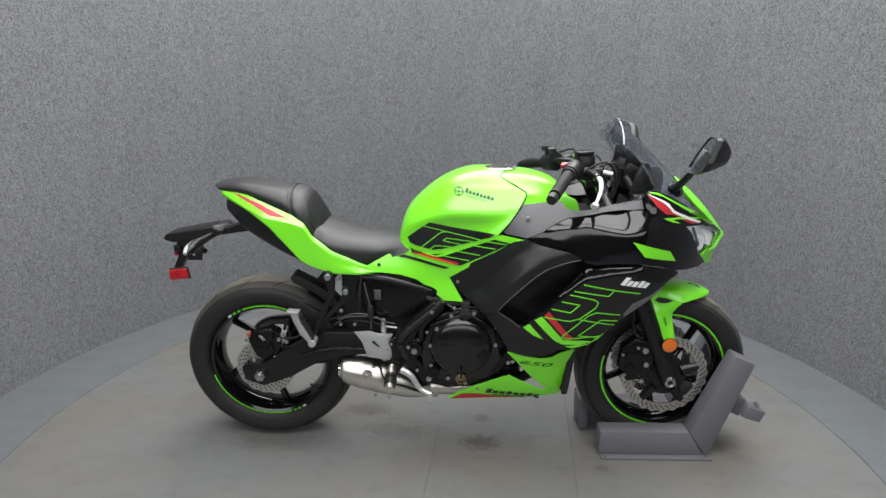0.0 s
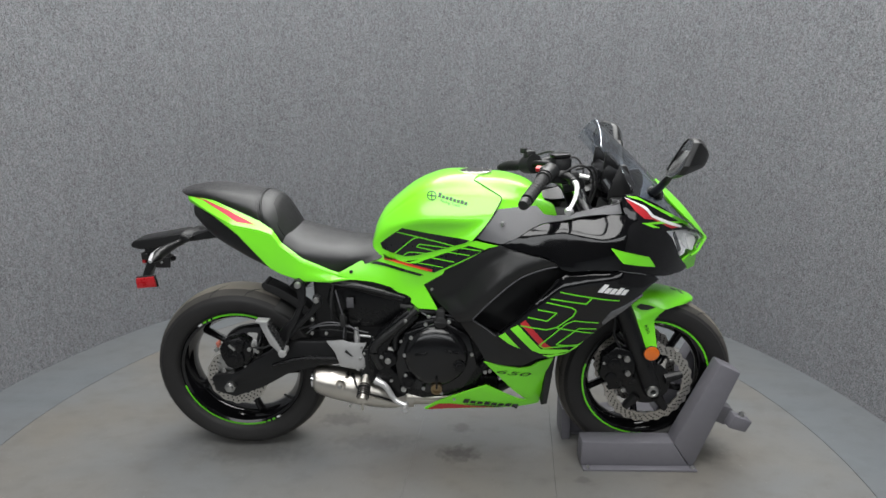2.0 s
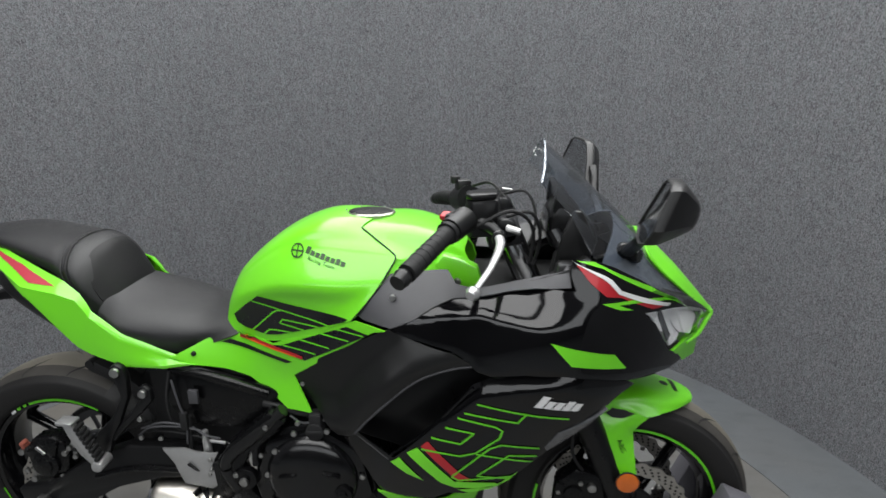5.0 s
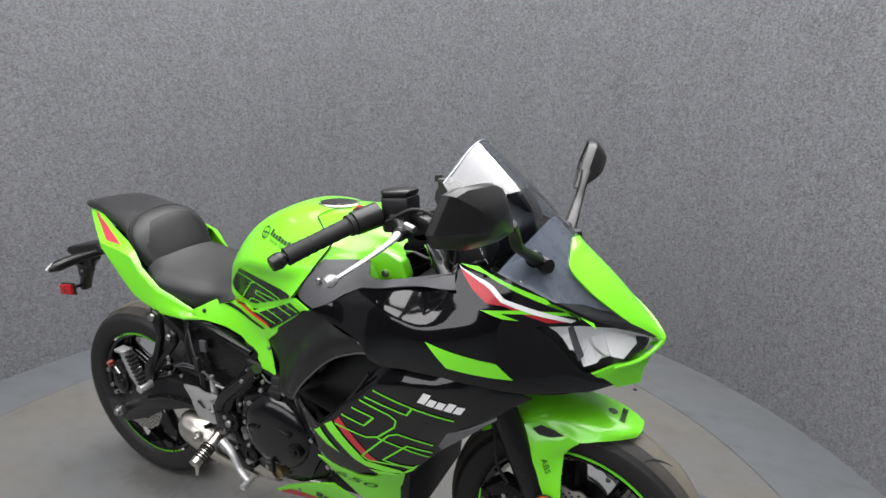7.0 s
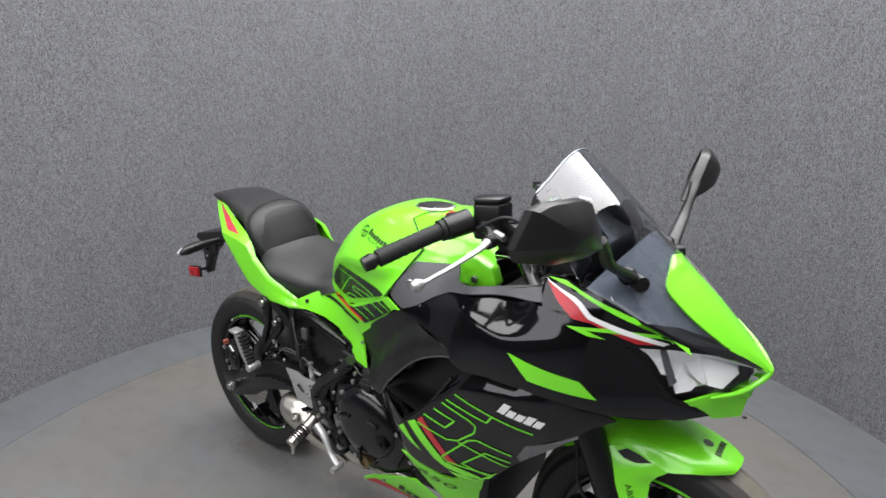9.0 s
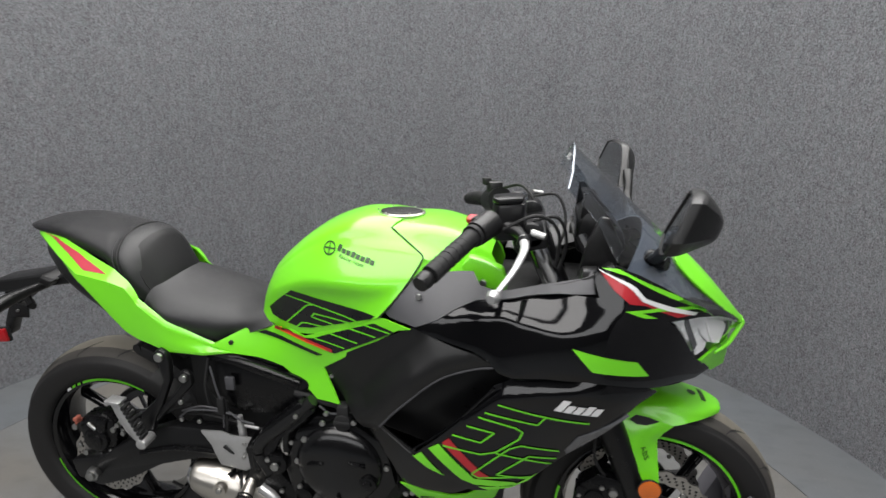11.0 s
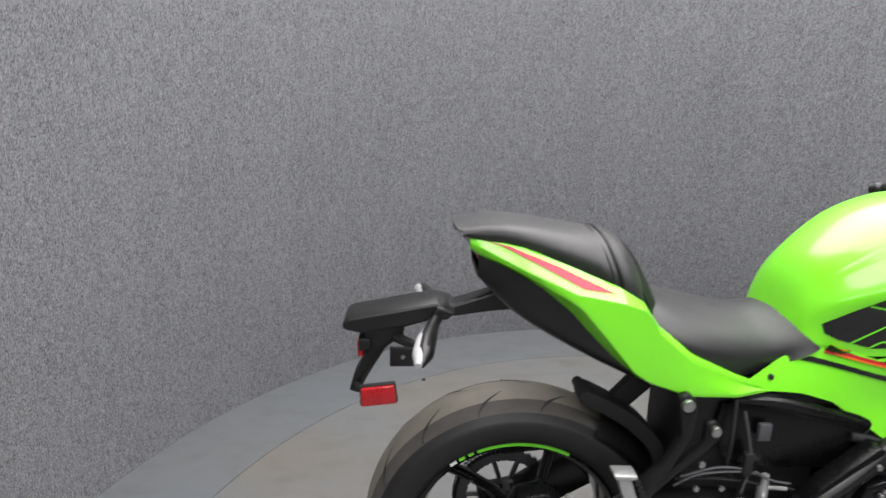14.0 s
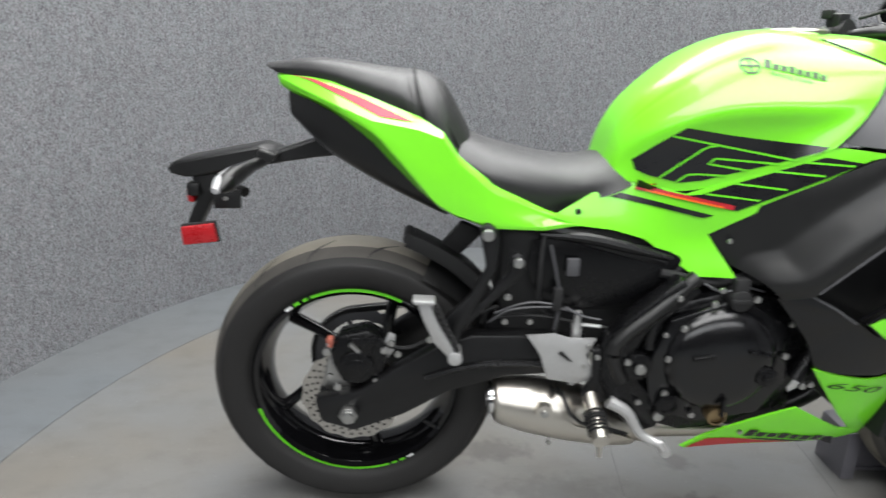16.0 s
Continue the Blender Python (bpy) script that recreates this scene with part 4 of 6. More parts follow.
# muffler
muf = []
for x, y, z, ry, rz in ((-0.428, -0.105, 0.326, 0.030, 0.032), (-0.415, -0.105, 0.323, 0.044, 0.046), (-0.36, -0.10, 0.312, 0.054, 0.056), (-0.28, -0.092, 0.294, 0.058, 0.058), (-0.20, -0.085, 0.271, 0.055, 0.050), (-0.13, -0.08, 0.252, 0.042, 0.038), (-0.09, -0.075, 0.247, 0.032, 0.030), (0.06, -0.07, 0.24, 0.028, 0.026)):
    muf.append([(x, y + ry * math.cos(a), z + rz * math.sin(a)) for a in np.linspace(0, 2 * math.pi, 28, endpoint=False)])
G = np.array(muf)
G = np.stack([cr(G[:, j], 4) for j in range(28)], axis=1)
bm, V = grid_bm(G, True)
bm.faces.new(V[0])
bm.faces.new(V[-1])
muffler = part("muffler", bm, STEEL, bike, "short brushed stainless muffler under the engine")
part("muffler_tip", lathe([(0.020, 0), (0.031, 0.002), (0.033, 0.012), (0.026, 0.02), (0.020, 0.02)], (0, 0, 0), 28, close=True), CHROME, muffler).matrix_world = pose(-0.436, -0.105, 0.328, 0, 8, -90)
def shield_width(x, z):
    zc = float(np.interp(x, (-0.41, -0.36, -0.28, -0.20, -0.13), (0.321, 0.312, 0.294, 0.271, 0.252)))
    r = float(np.interp(x, (-0.42, -0.36, -0.28, -0.20, -0.13), (0.052, 0.060, 0.063, 0.058, 0.046)))
    return 0.100 - 0.05 * (x + 0.4) + math.sqrt(max(r * r - (z - zc) ** 2, 1e-6))


part("heat_shield", panel(smooth_loop([(-0.408, 0.350), (-0.385, 0.361), (-0.345, 0.364), (-0.312, 0.356), (-0.292, 0.338), (-0.284, 0.312), (-0.262, 0.292), (-0.205, 0.275), (-0.150, 0.250), (-0.145, 0.232), (-0.20, 0.232), (-0.29, 0.246), (-0.36, 0.266), (-0.400, 0.294)], 4), shield_width, 0.008, 0.003, 0.002), STEEL, muffler, "brushed steel heat shield")
part("shield_washer", lathe([(0.007, -0.163), (0.016, -0.163), (0.017, -0.158), (0.017, -0.150)], (-0.332, 0, 0.330), 28), STEEL, muffler)
bolt((-0.332, -0.164, 0.330), 0.0095, muffler)
part("shield_slot", pinstripe([(-0.316, 0.366), (-0.290, 0.346), (-0.278, 0.318), (-0.256, 0.298), (-0.205, 0.282), (-0.155, 0.258)], 0.007, BVHTree.FromPolygons([v.co for v in muffler.data.vertices], [p.vertices for p in muffler.data.polygons]), 0.003), RUBBER, muffler)
bolt((-0.31, -0.12, 0.232), 0.006, muffler)
part("exhaust_clamp", lathe([(0.036, -0.012), (0.040, -0.012), (0.040, 0.012), (0.036, 0.012)], (0, 0, 0), 28, close=True), STEEL, muffler).matrix_world = pose(-0.105, -0.077, 0.249, 0, 8, 90)
# rider foot controls
part("heel_plate", panel([(-0.371, 0.485), (-0.32, 0.489), (-0.293, 0.481), (-0.242, 0.478), (-0.258, 0.446), (-0.236, 0.394), (-0.272, 0.384), (-0.328, 0.394), (-0.345, 0.447)], lambda x, z: 0.150 - 0.05 * abs(z - 0.43), 0.01, 0.006, 0.003), ALU, bike, "bare silver heel guard plate")
bolt((-0.256, -0.152, 0.466), 0.006, bike)
bolt((-0.262, -0.150, 0.425), 0.006, bike)
part("heel_slot", prism([(-0.312, 0.452), (-0.306, 0.457), (-0.285, 0.435), (-0.292, 0.437)], -0.1545, -0.1505, 0), RUBBER, bike)
part("peg_hanger", prism([(-0.25, 0.46), (-0.20, 0.47), (-0.185, 0.42), (-0.19, 0.36), (-0.235, 0.345), (-0.265, 0.365), (-0.245, 0.40)], -0.158, -0.140, 0.004), BLACK, bike)
peg = part("rider_peg", join(tube([(-0.245, -0.15, 0.365), (-0.246, -0.175, 0.352), (-0.246, -0.245, 0.328)], [0.013, 0.016, 0.016], 12), tube([(-0.246, -0.236, 0.318), (-0.246, -0.240, 0.292)], [0.006, 0.004], 8)), STEEL, bike, "ribbed steel rider footpeg")
part("peg_rib", join(*[lathe([(0.0175, -0.002), (0.0205, 0.0), (0.0175, 0.002)], (0, 0, 0), 16) for k in range(1)]), RUBBER, peg).matrix_world = pose(-0.246, -0.20, 0.344, 18)
for k in range(6):
    again(bpy.data.objects["peg_rib"], "peg_rib", pose(-0.246, -0.19 - 0.0075 * k, 0.347 - 0.0026 * k, 18), peg)
part("brake_pedal", join(tube([(-0.215, -0.168, 0.36), (-0.18, -0.175, 0.34), (-0.15, -0.18, 0.295), (-0.112, -0.19, 0.278)], [0.013, 0.011, 0.009, 0.009], 10), tube([(-0.114, -0.175, 0.278), (-0.112, -0.215, 0.276)], 0.009, 10)), ALU, bike, "silver brake pedal")
part("master_cylinder", join(tube([(-0.272, -0.122, 0.40), (-0.275, -0.122, 0.50)], 0.010, 10), tube([(-0.275, -0.125, 0.49), (-0.275, -0.125, 0.525)], 0.007, 10), tube([(-0.28, -0.122, 0.498), (-0.23, -0.122, 0.492)], 0.004, 8), tube([(-0.275, -0.122, 0.37), (-0.275, -0.122, 0.40)], 0.008, 10)), ALU, bike)

# ---- motorcycle: fork and front brake ----
for s in (-1, 1):
    part("fork_leg", join(tube([(0.715, s * 0.105, 0.285), (0.66, s * 0.105, 0.42), (0.533, s * 0.105, 0.715)], [0.028, 0.031, 0.030], 18), prism([(0.665, 0.35), (0.70, 0.265), (0.745, 0.275), (0.73, 0.34), (0.70, 0.38)], s * 0.083, s * 0.117, 0.006)), BLACK, bike)
    part("fork_tube", tube([(0.535, s * 0.105, 0.711), (0.40, s * 0.105, 1.015)], 0.0205, 18), CHROME, bike)
    cal = part("front_caliper", join(prism([(0.560, 0.300), (0.530, 0.360), (0.535, 0.430), (0.575, 0.462), (0.632, 0.447), (0.645, 0.380), (0.625, 0.310)], s * 0.082, s * 0.125, 0.008), disc((0.570, 0.400), 0.021, s * 0.118, s * 0.131, 24, 0.003), disc((0.565, 0.350), 0.019, s * 0.118, s * 0.131, 24, 0.003), prism([(0.525, 0.355), (0.545, 0.345), (0.552, 0.425), (0.530, 0.430)], s * 0.10, s * 0.129, 0.004)), CAST, bike, "black brake caliper")
    if s < 0:
        for x, z, r in ((0.610, 0.421, 0.013), (0.617, 0.369, 0.012), (0.606, 0.308, 0.011), (0.585, 0.431, 0.007), (0.548, 0.330, 0.007), (0.536, 0.405, 0.006)):
            bolt((x, -0.130, z), r, cal)
    part("brake_line", tube([(0.60, s * 0.115, 0.44), (0.565, s * 0.12, 0.50), (0.555, s * 0.12, 0.60), (0.50, s * 0.10, 0.70)], 0.004, 8), RUBBER, bike)
part("amber_reflector", join(disc((0.683, 0.449), 0.0245, -0.147, -0.139, 36, 0.003)), AMBER, bike, "round amber side reflector")
part("reflector_rim", lathe([(0.024, -0.139), (0.027, -0.144), (0.0255, -0.146), (0.024, -0.145)], (0.683, 0, 0.449), 36), RUBBER, bike)
part("reflector_stay", tube([(0.683, -0.14, 0.449), (0.675, -0.11, 0.44)], 0.010, 10), BLACK, bike)
K = [[(0.846, 0, 0.598), (0.8455, -0.014, 0.5975), (0.843, -0.026, 0.595), (0.838, -0.034, 0.589)],
     [(0.828, 0, 0.606), (0.826, -0.030, 0.604), (0.819, -0.048, 0.598), (0.808, -0.057, 0.588)],
     [(0.785, 0, 0.618), (0.783, -0.036, 0.615), (0.777, -0.064, 0.606), (0.770, -0.080, 0.588)],
     [(0.740, 0, 0.6265), (0.738, -0.040, 0.623), (0.734, -0.070, 0.611), (0.730, -0.0885, 0.580)],
     [(0.705, 0, 0.628), (0.704, -0.042, 0.625), (0.702, -0.070, 0.614), (0.702, -0.083, 0.590)],
     [(0.660, 0, 0.624), (0.660, -0.044, 0.622), (0.660, -0.070, 0.614), (0.660, -0.082, 0.600)],
     [(0.612, 0, 0.613), (0.612, -0.046, 0.611), (0.612, -0.076, 0.606), (0.612, -0.090, 0.596)],
     [(0.560, 0, 0.593), (0.560, -0.040, 0.590), (0.560, -0.066, 0.580), (0.560, -0.075, 0.565)],
     [(0.507, 0, 0.559), (0.507, -0.035, 0.555), (0.507, -0.055, 0.545), (0.507, -0.064, 0.530)]]
bm = loft(K, 6, 5)
crown = BVHTree.FromBMesh(bm)
fender = part("front_fender", bm, GREEN, bike, "lime green front mudguard")
f_arm = depth_of([(0.612, 0.593, 0.098), (0.640, 0.530, 0.122), (0.69, 0.442, 0.130), (0.72, 0.464, 0.124), (0.702, 0.540, 0.090), (0.668, 0.559, 0.104), (0.730, 0.579, 0.090), (0.702, 0.590, 0.0845), (0.66, 0.602, 0.083), (0.704, 0.50, 0.110), (0.690, 0.565, 0.099), (0.640, 0.598, 0.088)])
fb = panel([(0.612, 0.594), (0.640, 0.530), (0.665, 0.470), (0.682, 0.432), (0.708, 0.442), (0.702, 0.50), (0.701, 0.540), (0.714, 0.560), (0.732, 0.577), (0.730, 0.584), (0.702, 0.593), (0.66, 0.603), (0.628, 0.600)], f_arm, 0.012, 0.004, 0.004)
ftree = BVHTree.FromBMesh(fb)
part("fender_side", mirrored(fb), GREEN, fender)
part("fender_side", fb, GREEN, fender)
part("fender_vent", decal([(0.634, 0.591), (0.650, 0.5985), (0.678, 0.594), (0.701, 0.586), (0.672, 0.580), (0.650, 0.582)], ftree, 0.002), RUBBER, fender)


def on_crown(loop):
    """A thin film on top of the mudguard, from an outline seen from above."""
    q = bmesh.new()
    q.faces.new([q.verts.new(crown.ray_cast(Vector((x, y, 0.9)), Vector((0, 0, -1)))[0] + Vector((0, 0, 0.0012))) for x, y in loop])
    return q


for k in range(7):
    y = -0.026 + 0.0078 * k
    part("wordmark_block", on_crown([(0.800, y), (0.800, y + 0.0055), (0.811, y + 0.0055), (0.811, y)]), DECALK, fender)
part("emblem", on_crown([(0.783 + 0.010 * math.cos(a), -0.004 + 0.010 * math.sin(a)) for a in np.linspace(0, 2 * math.pi, 16, endpoint=False)]), LOGO, fender)
part("lettering", lettering("ABS", 0.660, 0.535, 0.011, ftree, -68, 0.0, 1.3), LOGO, fender)

# ---- motorcycle: bodywork ----
F_FAIR = depth_of([(-.074, .659, .125), (-.027, .67, .142), (0, .60, .155), (.176, .834, .225), (.345, .785, .27), (.261, .87, .215), (.564, .905, .24), (.522, .981, .217), (.571, .914, .238),
                   (.761, .865, .12), (.664, .874, .197), (.736, .774, .14), (.483, .843, .27), (.634, .77, .222), (.553, .703, .258), (.349, .704, .266), (.528, .679, .258), (.175, .558, .24),
                   (.1, .596, .215), (.313, .498, .228), (.49, .592, .235), (.84, .72, .02), (.862, .803, .0), (.21, .769, .232), (.82, .84, .06)], 4e-4)
FLAT_FAIR = F_FAIR


def F_FAIR(x, z):
    """The fairing's width, with the shoulder crease that runs below its upper edge."""
    zc = float(np.interp(x, (0.20, 0.353, 0.462, 0.56), (0.850, 0.884, 0.866, 0.872)))
    a, b = min(1, max(0, (x - 0.14) / 0.20)), min(1, max(0, (0.66 - x) / 0.14))
    fade = a * a * (3 - 2 * a) * b * b * (3 - 2 * b)
    u = (z - zc) / (0.046 if z > zc else 0.085)
    c = min(1, max(0, (0.53 - x) / 0.10))
    roll = 0.38 * c * c * (3 - 2 * c) * (math.sqrt((z - zc) ** 2 + 1e-4) + z - zc - 0.01) if z > zc - 0.02 else 0
    return FLAT_FAIR(x, z) + fade * (0.010 * max(0, 1.03 - math.sqrt(u * u + 0.02)) - max(0, roll))


def F_LOW(x, z):
    """The lower panel: its upper edge curls inwards."""
    fade = min(1, max(0, (x - 0.26) / 0.05)) * min(1, max(0, (0.57 - x) / 0.08))
    zc = float(np.interp(x, (0.28, 0.33, 0.36, 0.43, 0.52), (0.655, 0.700, 0.722, 0.742, 0.754)))
    return FLAT_FAIR(x, z) + 0.07 * max(0, 0.70 - z) - 0.65 * fade * (math.sqrt(max(0, z - zc + 0.004) ** 2 + 1e-5) - 0.003 if z > zc - 0.004 else 0)


F_TAIL = depth_of([(-.812, .944, .03), (-.582, .873, .108), (-.5, .80, .118), (-.294, .707, .109), (-.282, .685, .114), (-.45, .68, .135), (-.70, .86, .085), (-.1, .735, .115), (-.074, .659, .118),
                   (-.007, .603, .16), (.176, .834, .226), (.1, .835, .188), (-.6, .765, .105), (-.715, .879, .07), (-.2, .765, .08), (-.4, .73, .125)])


def cowl_skin():
    """The tail cowl: flat facets that meet in two creases, built in strips from its lower to its upper edge."""
    X = (-0.815, -0.79, -0.72, -0.645, -0.617, -0.567, -0.527, -0.510, -0.501, -0.44, -0.35, -0.2825)
    zl = (0.920, 0.906, 0.874, 0.824, 0.796, 0.748, 0.716, 0.708, 0.704, 0.685, 0.680, 0.686)
    wl = (0.024, 0.034, 0.062, 0.090, 0.098, 0.110, 0.118, 0.121, 0.123, 0.131, 0.126, 0.114)
    zc = (0.933, 0.922, 0.894, 0.867, 0.862, 0.852, 0.838, 0.815, 0.798, 0.746, 0.705, 0.6885)
    wc = (0.028, 0.044, 0.086, 0.127, 0.128, 0.128, 0.127, 0.128, 0.128, 0.128, 0.116, 0.110)
    zt = (0.947, 0.945, 0.927, 0.901, 0.890, 0.872, 0.848, 0.824, 0.810, 0.761, 0.716, 0.6905)
    wt = (0.022, 0.030, 0.056, 0.080, 0.087, 0.100, 0.112, 0.116, 0.120, 0.122, 0.113, 0.111)
    xs = sorted(set([round(float(v), 4) for a, b in zip(X[:-1], X[1:]) for v in np.linspace(a, b, 5)]))
    XS = (-0.815, -0.79, -0.72, -0.652, -0.632, -0.577, -0.540, -0.501, -0.44, -0.35, -0.2825)
    zs = (0.929, 0.916, 0.889, 0.858, 0.842, 0.778, 0.733, 0.708, 0.689, 0.684, 0.689)
    ws = (0.027, 0.041, 0.082, 0.126, 0.129, 0.131, 0.130, 0.128, 0.132, 0.127, 0.114)
    rows = []
    for x in xs:
        p = [(float(np.interp(x, X, z)), float(np.interp(x, X, w))) for z, w in ((zl, wl), (zc, wc), (zt, wt))]
        za, wa = float(np.interp(x, XS, zs)), float(np.interp(x, XS, ws))
        (z0, w0), (z1, w1), (z2, w2) = p
        e = min(0.002, 0.12 * (z2 - z0))
        za = min(max(za, z0 + 3 * e), z1 - 2 * e)
        col = [(z0 - 0.001, w0 - 0.005), (z0 + 0.001, w0 - 0.001), (za - e, wa - 0.001), (za + e, wa - 0.0005), (0.5 * (za + z1), 0.5 * (wa + w1)), (z1 - e, w1 - 0.0008), (z1 + e, w1 - 0.0008), (0.5 * (z1 + z2), 0.5 * (w1 + w2)), (z2 - e, w2), (z2 + e / 2, w2 - 0.005)]
        rows.append([(x, -w, z) for z, w in col])
    bm, _ = grid_bm(rows)
    bmesh.ops.recalc_face_normals(bm, faces=bm.faces)
    if sum(q.normal.y * q.calc_area() for q in bm.faces) > 0:
        bmesh.ops.reverse_faces(bm, faces=bm.faces)
    bmesh.ops.solidify(bm, geom=list(bm.faces), thickness=0.004)
    return bm


def both(name, bm, mat, label="", mat_left=None):
    """The right-hand panel and its twin on the far side; gives the right one and its surface."""
    tree = BVHTree.FromBMesh(bm)
    part(name, mirrored(bm), mat_left or mat, bike, label)
    return part(name, bm, mat, bike, label), tree


o_matte = [(-0.066, 0.673), (0.012, 0.733), (0.096, 0.788), (0.16, 0.827), (0.176, 0.833), (0.213, 0.819), (0.263, 0.809), (0.301, 0.804), (0.325, 0.794), (0.345, 0.784), (0.302, 0.768), (0.247, 0.744), (0.207, 0.716),
           (0.165, 0.676), (0.115, 0.624), (0.10, 0.596), (0.058, 0.577), (0.023, 0.606), (-0.027, 0.629)]
FOLD = np.array([(0.058, 0.577), (0.10, 0.596), (0.165, 0.676), (0.207, 0.716), (0.247, 0.744), (0.302, 0.768), (0.345, 0.784)])


def F_SIDE(x, z):
    """The side panel: a shoulder bulges along the opening, and its edge folds inwards."""
    d = 9.0
    for (x1, z1), (x2, z2) in zip(FOLD[:-1], FOLD[1:]):
        t = min(1, max(0, ((x - x1) * (x2 - x1) + (z - z1) * (z2 - z1)) / ((x2 - x1) ** 2 + (z2 - z1) ** 2)))
        d = min(d, math.hypot(x - x1 - t * (x2 - x1), z - z1 - t * (z2 - z1)))
    u = min(1.0, max(0.0, (0.088 - d) / 0.058))
    fade = min(1.0, max(0.0, (0.31 - x) / 0.14))
    return F_FAIR(x, z) + fade * (0.029 * u * u * (3 - 2 * u) - 0.012) - 0.55 * max(0, 0.022 - d)


side, _ = both("side_fairing", panel(smooth_loop(o_matte, 4, (0, 4, 9, 16)), F_SIDE, 0.008), MATTE, "matte black side fairing panel")
o_up = [(0.18, 0.836), (0.224, 0.855), (0.26, 0.877), (0.30, 0.896), (0.363, 0.911), (0.455, 0.925), (0.527, 0.93), (0.518, 0.955), (0.52, 0.983), (0.555, 0.984), (0.60, 0.967), (0.647, 0.942), (0.70, 0.908), (0.76, 0.868),
        (0.79, 0.849), (0.733, 0.865), (0.663, 0.873), (0.691, 0.847), (0.717, 0.806), (0.736, 0.772), (0.77, 0.745), (0.79, 0.72), (0.749, 0.717), (0.695, 0.732), (0.653, 0.737), (0.576, 0.762), (0.51, 0.776), (0.438, 0.779), (0.376, 0.772), (0.349, 0.778),
        (0.33, 0.797), (0.302, 0.808), (0.263, 0.813), (0.213, 0.823)]
upper, t_up = both("upper_fairing", panel(o_up, F_FAIR, 0.0075), GLOSS, "gloss black upper fairing")
o_low = [(0.174, 0.556), (0.228, 0.605), (0.274, 0.651), (0.315, 0.702), (0.343, 0.738), (0.376, 0.758), (0.438, 0.770), (0.51, 0.772), (0.576, 0.759), (0.639, 0.738), (0.66, 0.722), (0.625, 0.706), (0.587, 0.676),
         (0.535, 0.629), (0.49, 0.588), (0.467, 0.565), (0.418, 0.51), (0.383, 0.488), (0.336, 0.476), (0.301, 0.475), (0.254, 0.505), (0.208, 0.527)]
lower, t_low = both("lower_fairing", panel(o_low, F_LOW, 0.007, drop=0.004), GLOSS, "gloss black lower fairing with green line graphics")
F_COV = depth_of([(.103, .848, .178), (.123, .88, .180), (.174, .929, .160), (.234, .936, .150), (.288, .94, .150), (.18, .833, .225), (.26, .877, .217), (.363, .911, .232), (.455, .925, .225), (.527, .93, .228), (.40, .935, .200), (.506, .955, .212), (.2, .88, .20)])
o_cov = [(0.103, 0.848), (0.123, 0.88), (0.151, 0.909), (0.174, 0.929), (0.234, 0.934), (0.288, 0.938), (0.305, 0.920), (0.331, 0.920), (0.404, 0.932), (0.506, 0.958), (0.515, 0.97), (0.520, 0.932), (0.455, 0.928), (0.363, 0.914), (0.30, 0.899), (0.26, 0.88), (0.224, 0.857), (0.18, 0.838), (0.123, 0.842)]
trim, _ = both("inner_cover", panel(o_cov, F_COV, 0.012), GREYP, "charcoal grey inner cover panel")
bolt((0.183, -0.196, 0.893), 0.008, trim)
bolt((-0.027, -0.148, 0.669), 0.006, side)
tail, t_tail = both("tail_cowl", cowl_skin(), GREEN, "lime green tail cowl with red flash")
o_frame = [(-0.332, 0.7035), (-0.322, 0.711), (-0.26, 0.741), (-0.194, 0.765), (-0.101, 0.745), (-0.009, 0.783), (0.073, 0.828), (0.105, 0.838), (0.17, 0.832), (0.142, 0.822), (0.05, 0.752), (-0.055, 0.674), (-0.009, 0.603), (-0.071, 0.597), (-0.161, 0.659), (-0.22, 0.676), (-0.280, 0.6855)]
frame_cover, t_frame = both("frame_cover", panel(o_frame, F_TAIL, 0.012), GREEN, "lime green frame cover with black graphics")
bolt(onto(t_frame, -0.286, 0.711, 0.0005), 0.007, frame_cover, RUBBER)
F_BELLY = depth_of([(-.05, .25, .154), (.16, .335, .165), (.36, .26, .11), (.14, .43, .195), (.35, .43, .17), (.28, .30, .15), (.06, .24, .135), (.3, .46, .20)])
belly, t_belly = both("belly_pan", panel([(-0.054, 0.244), (-0.014, 0.272), (0.062, 0.303), (0.150, 0.341), (0.21, 0.306), (0.263, 0.275), (0.335, 0.262), (0.33, 0.245), (0.20, 0.236), (0.08, 0.233), (-0.044, 0.238)], F_BELLY, 0.012), GREEN, "lime green belly pan")
chin_pan, t_chin = both("belly_side", panel([(0.138, 0.443), (0.190, 0.428), (0.249, 0.417), (0.286, 0.420), (0.314, 0.436), (0.362, 0.443), (0.345, 0.394), (0.336, 0.342), (0.336, 0.260), (0.297, 0.262), (0.235, 0.325), (0.185, 0.385)], F_BELLY, 0.012), GREEN, "lime green lower fairing wing")
part("belly_lip", prism([(0.342, 0.45), (0.372, 0.455), (0.362, 0.36), (0.352, 0.27), (0.332, 0.265), (0.338, 0.33)], -0.16, 0.16, 0.004), RUBBER, chin_pan)

part("fairing_inner", panel([(0.06, 0.572), (0.10, 0.592), (0.172, 0.552), (0.21, 0.525), (0.262, 0.498), (0.335, 0.474), (0.30, 0.456), (0.26, 0.432), (0.20, 0.432), (0.145, 0.44), (0.115, 0.50)], F_FAIR, 0.012, drop=0.014), GLOSS, bike, "gloss black inner fairing panel")
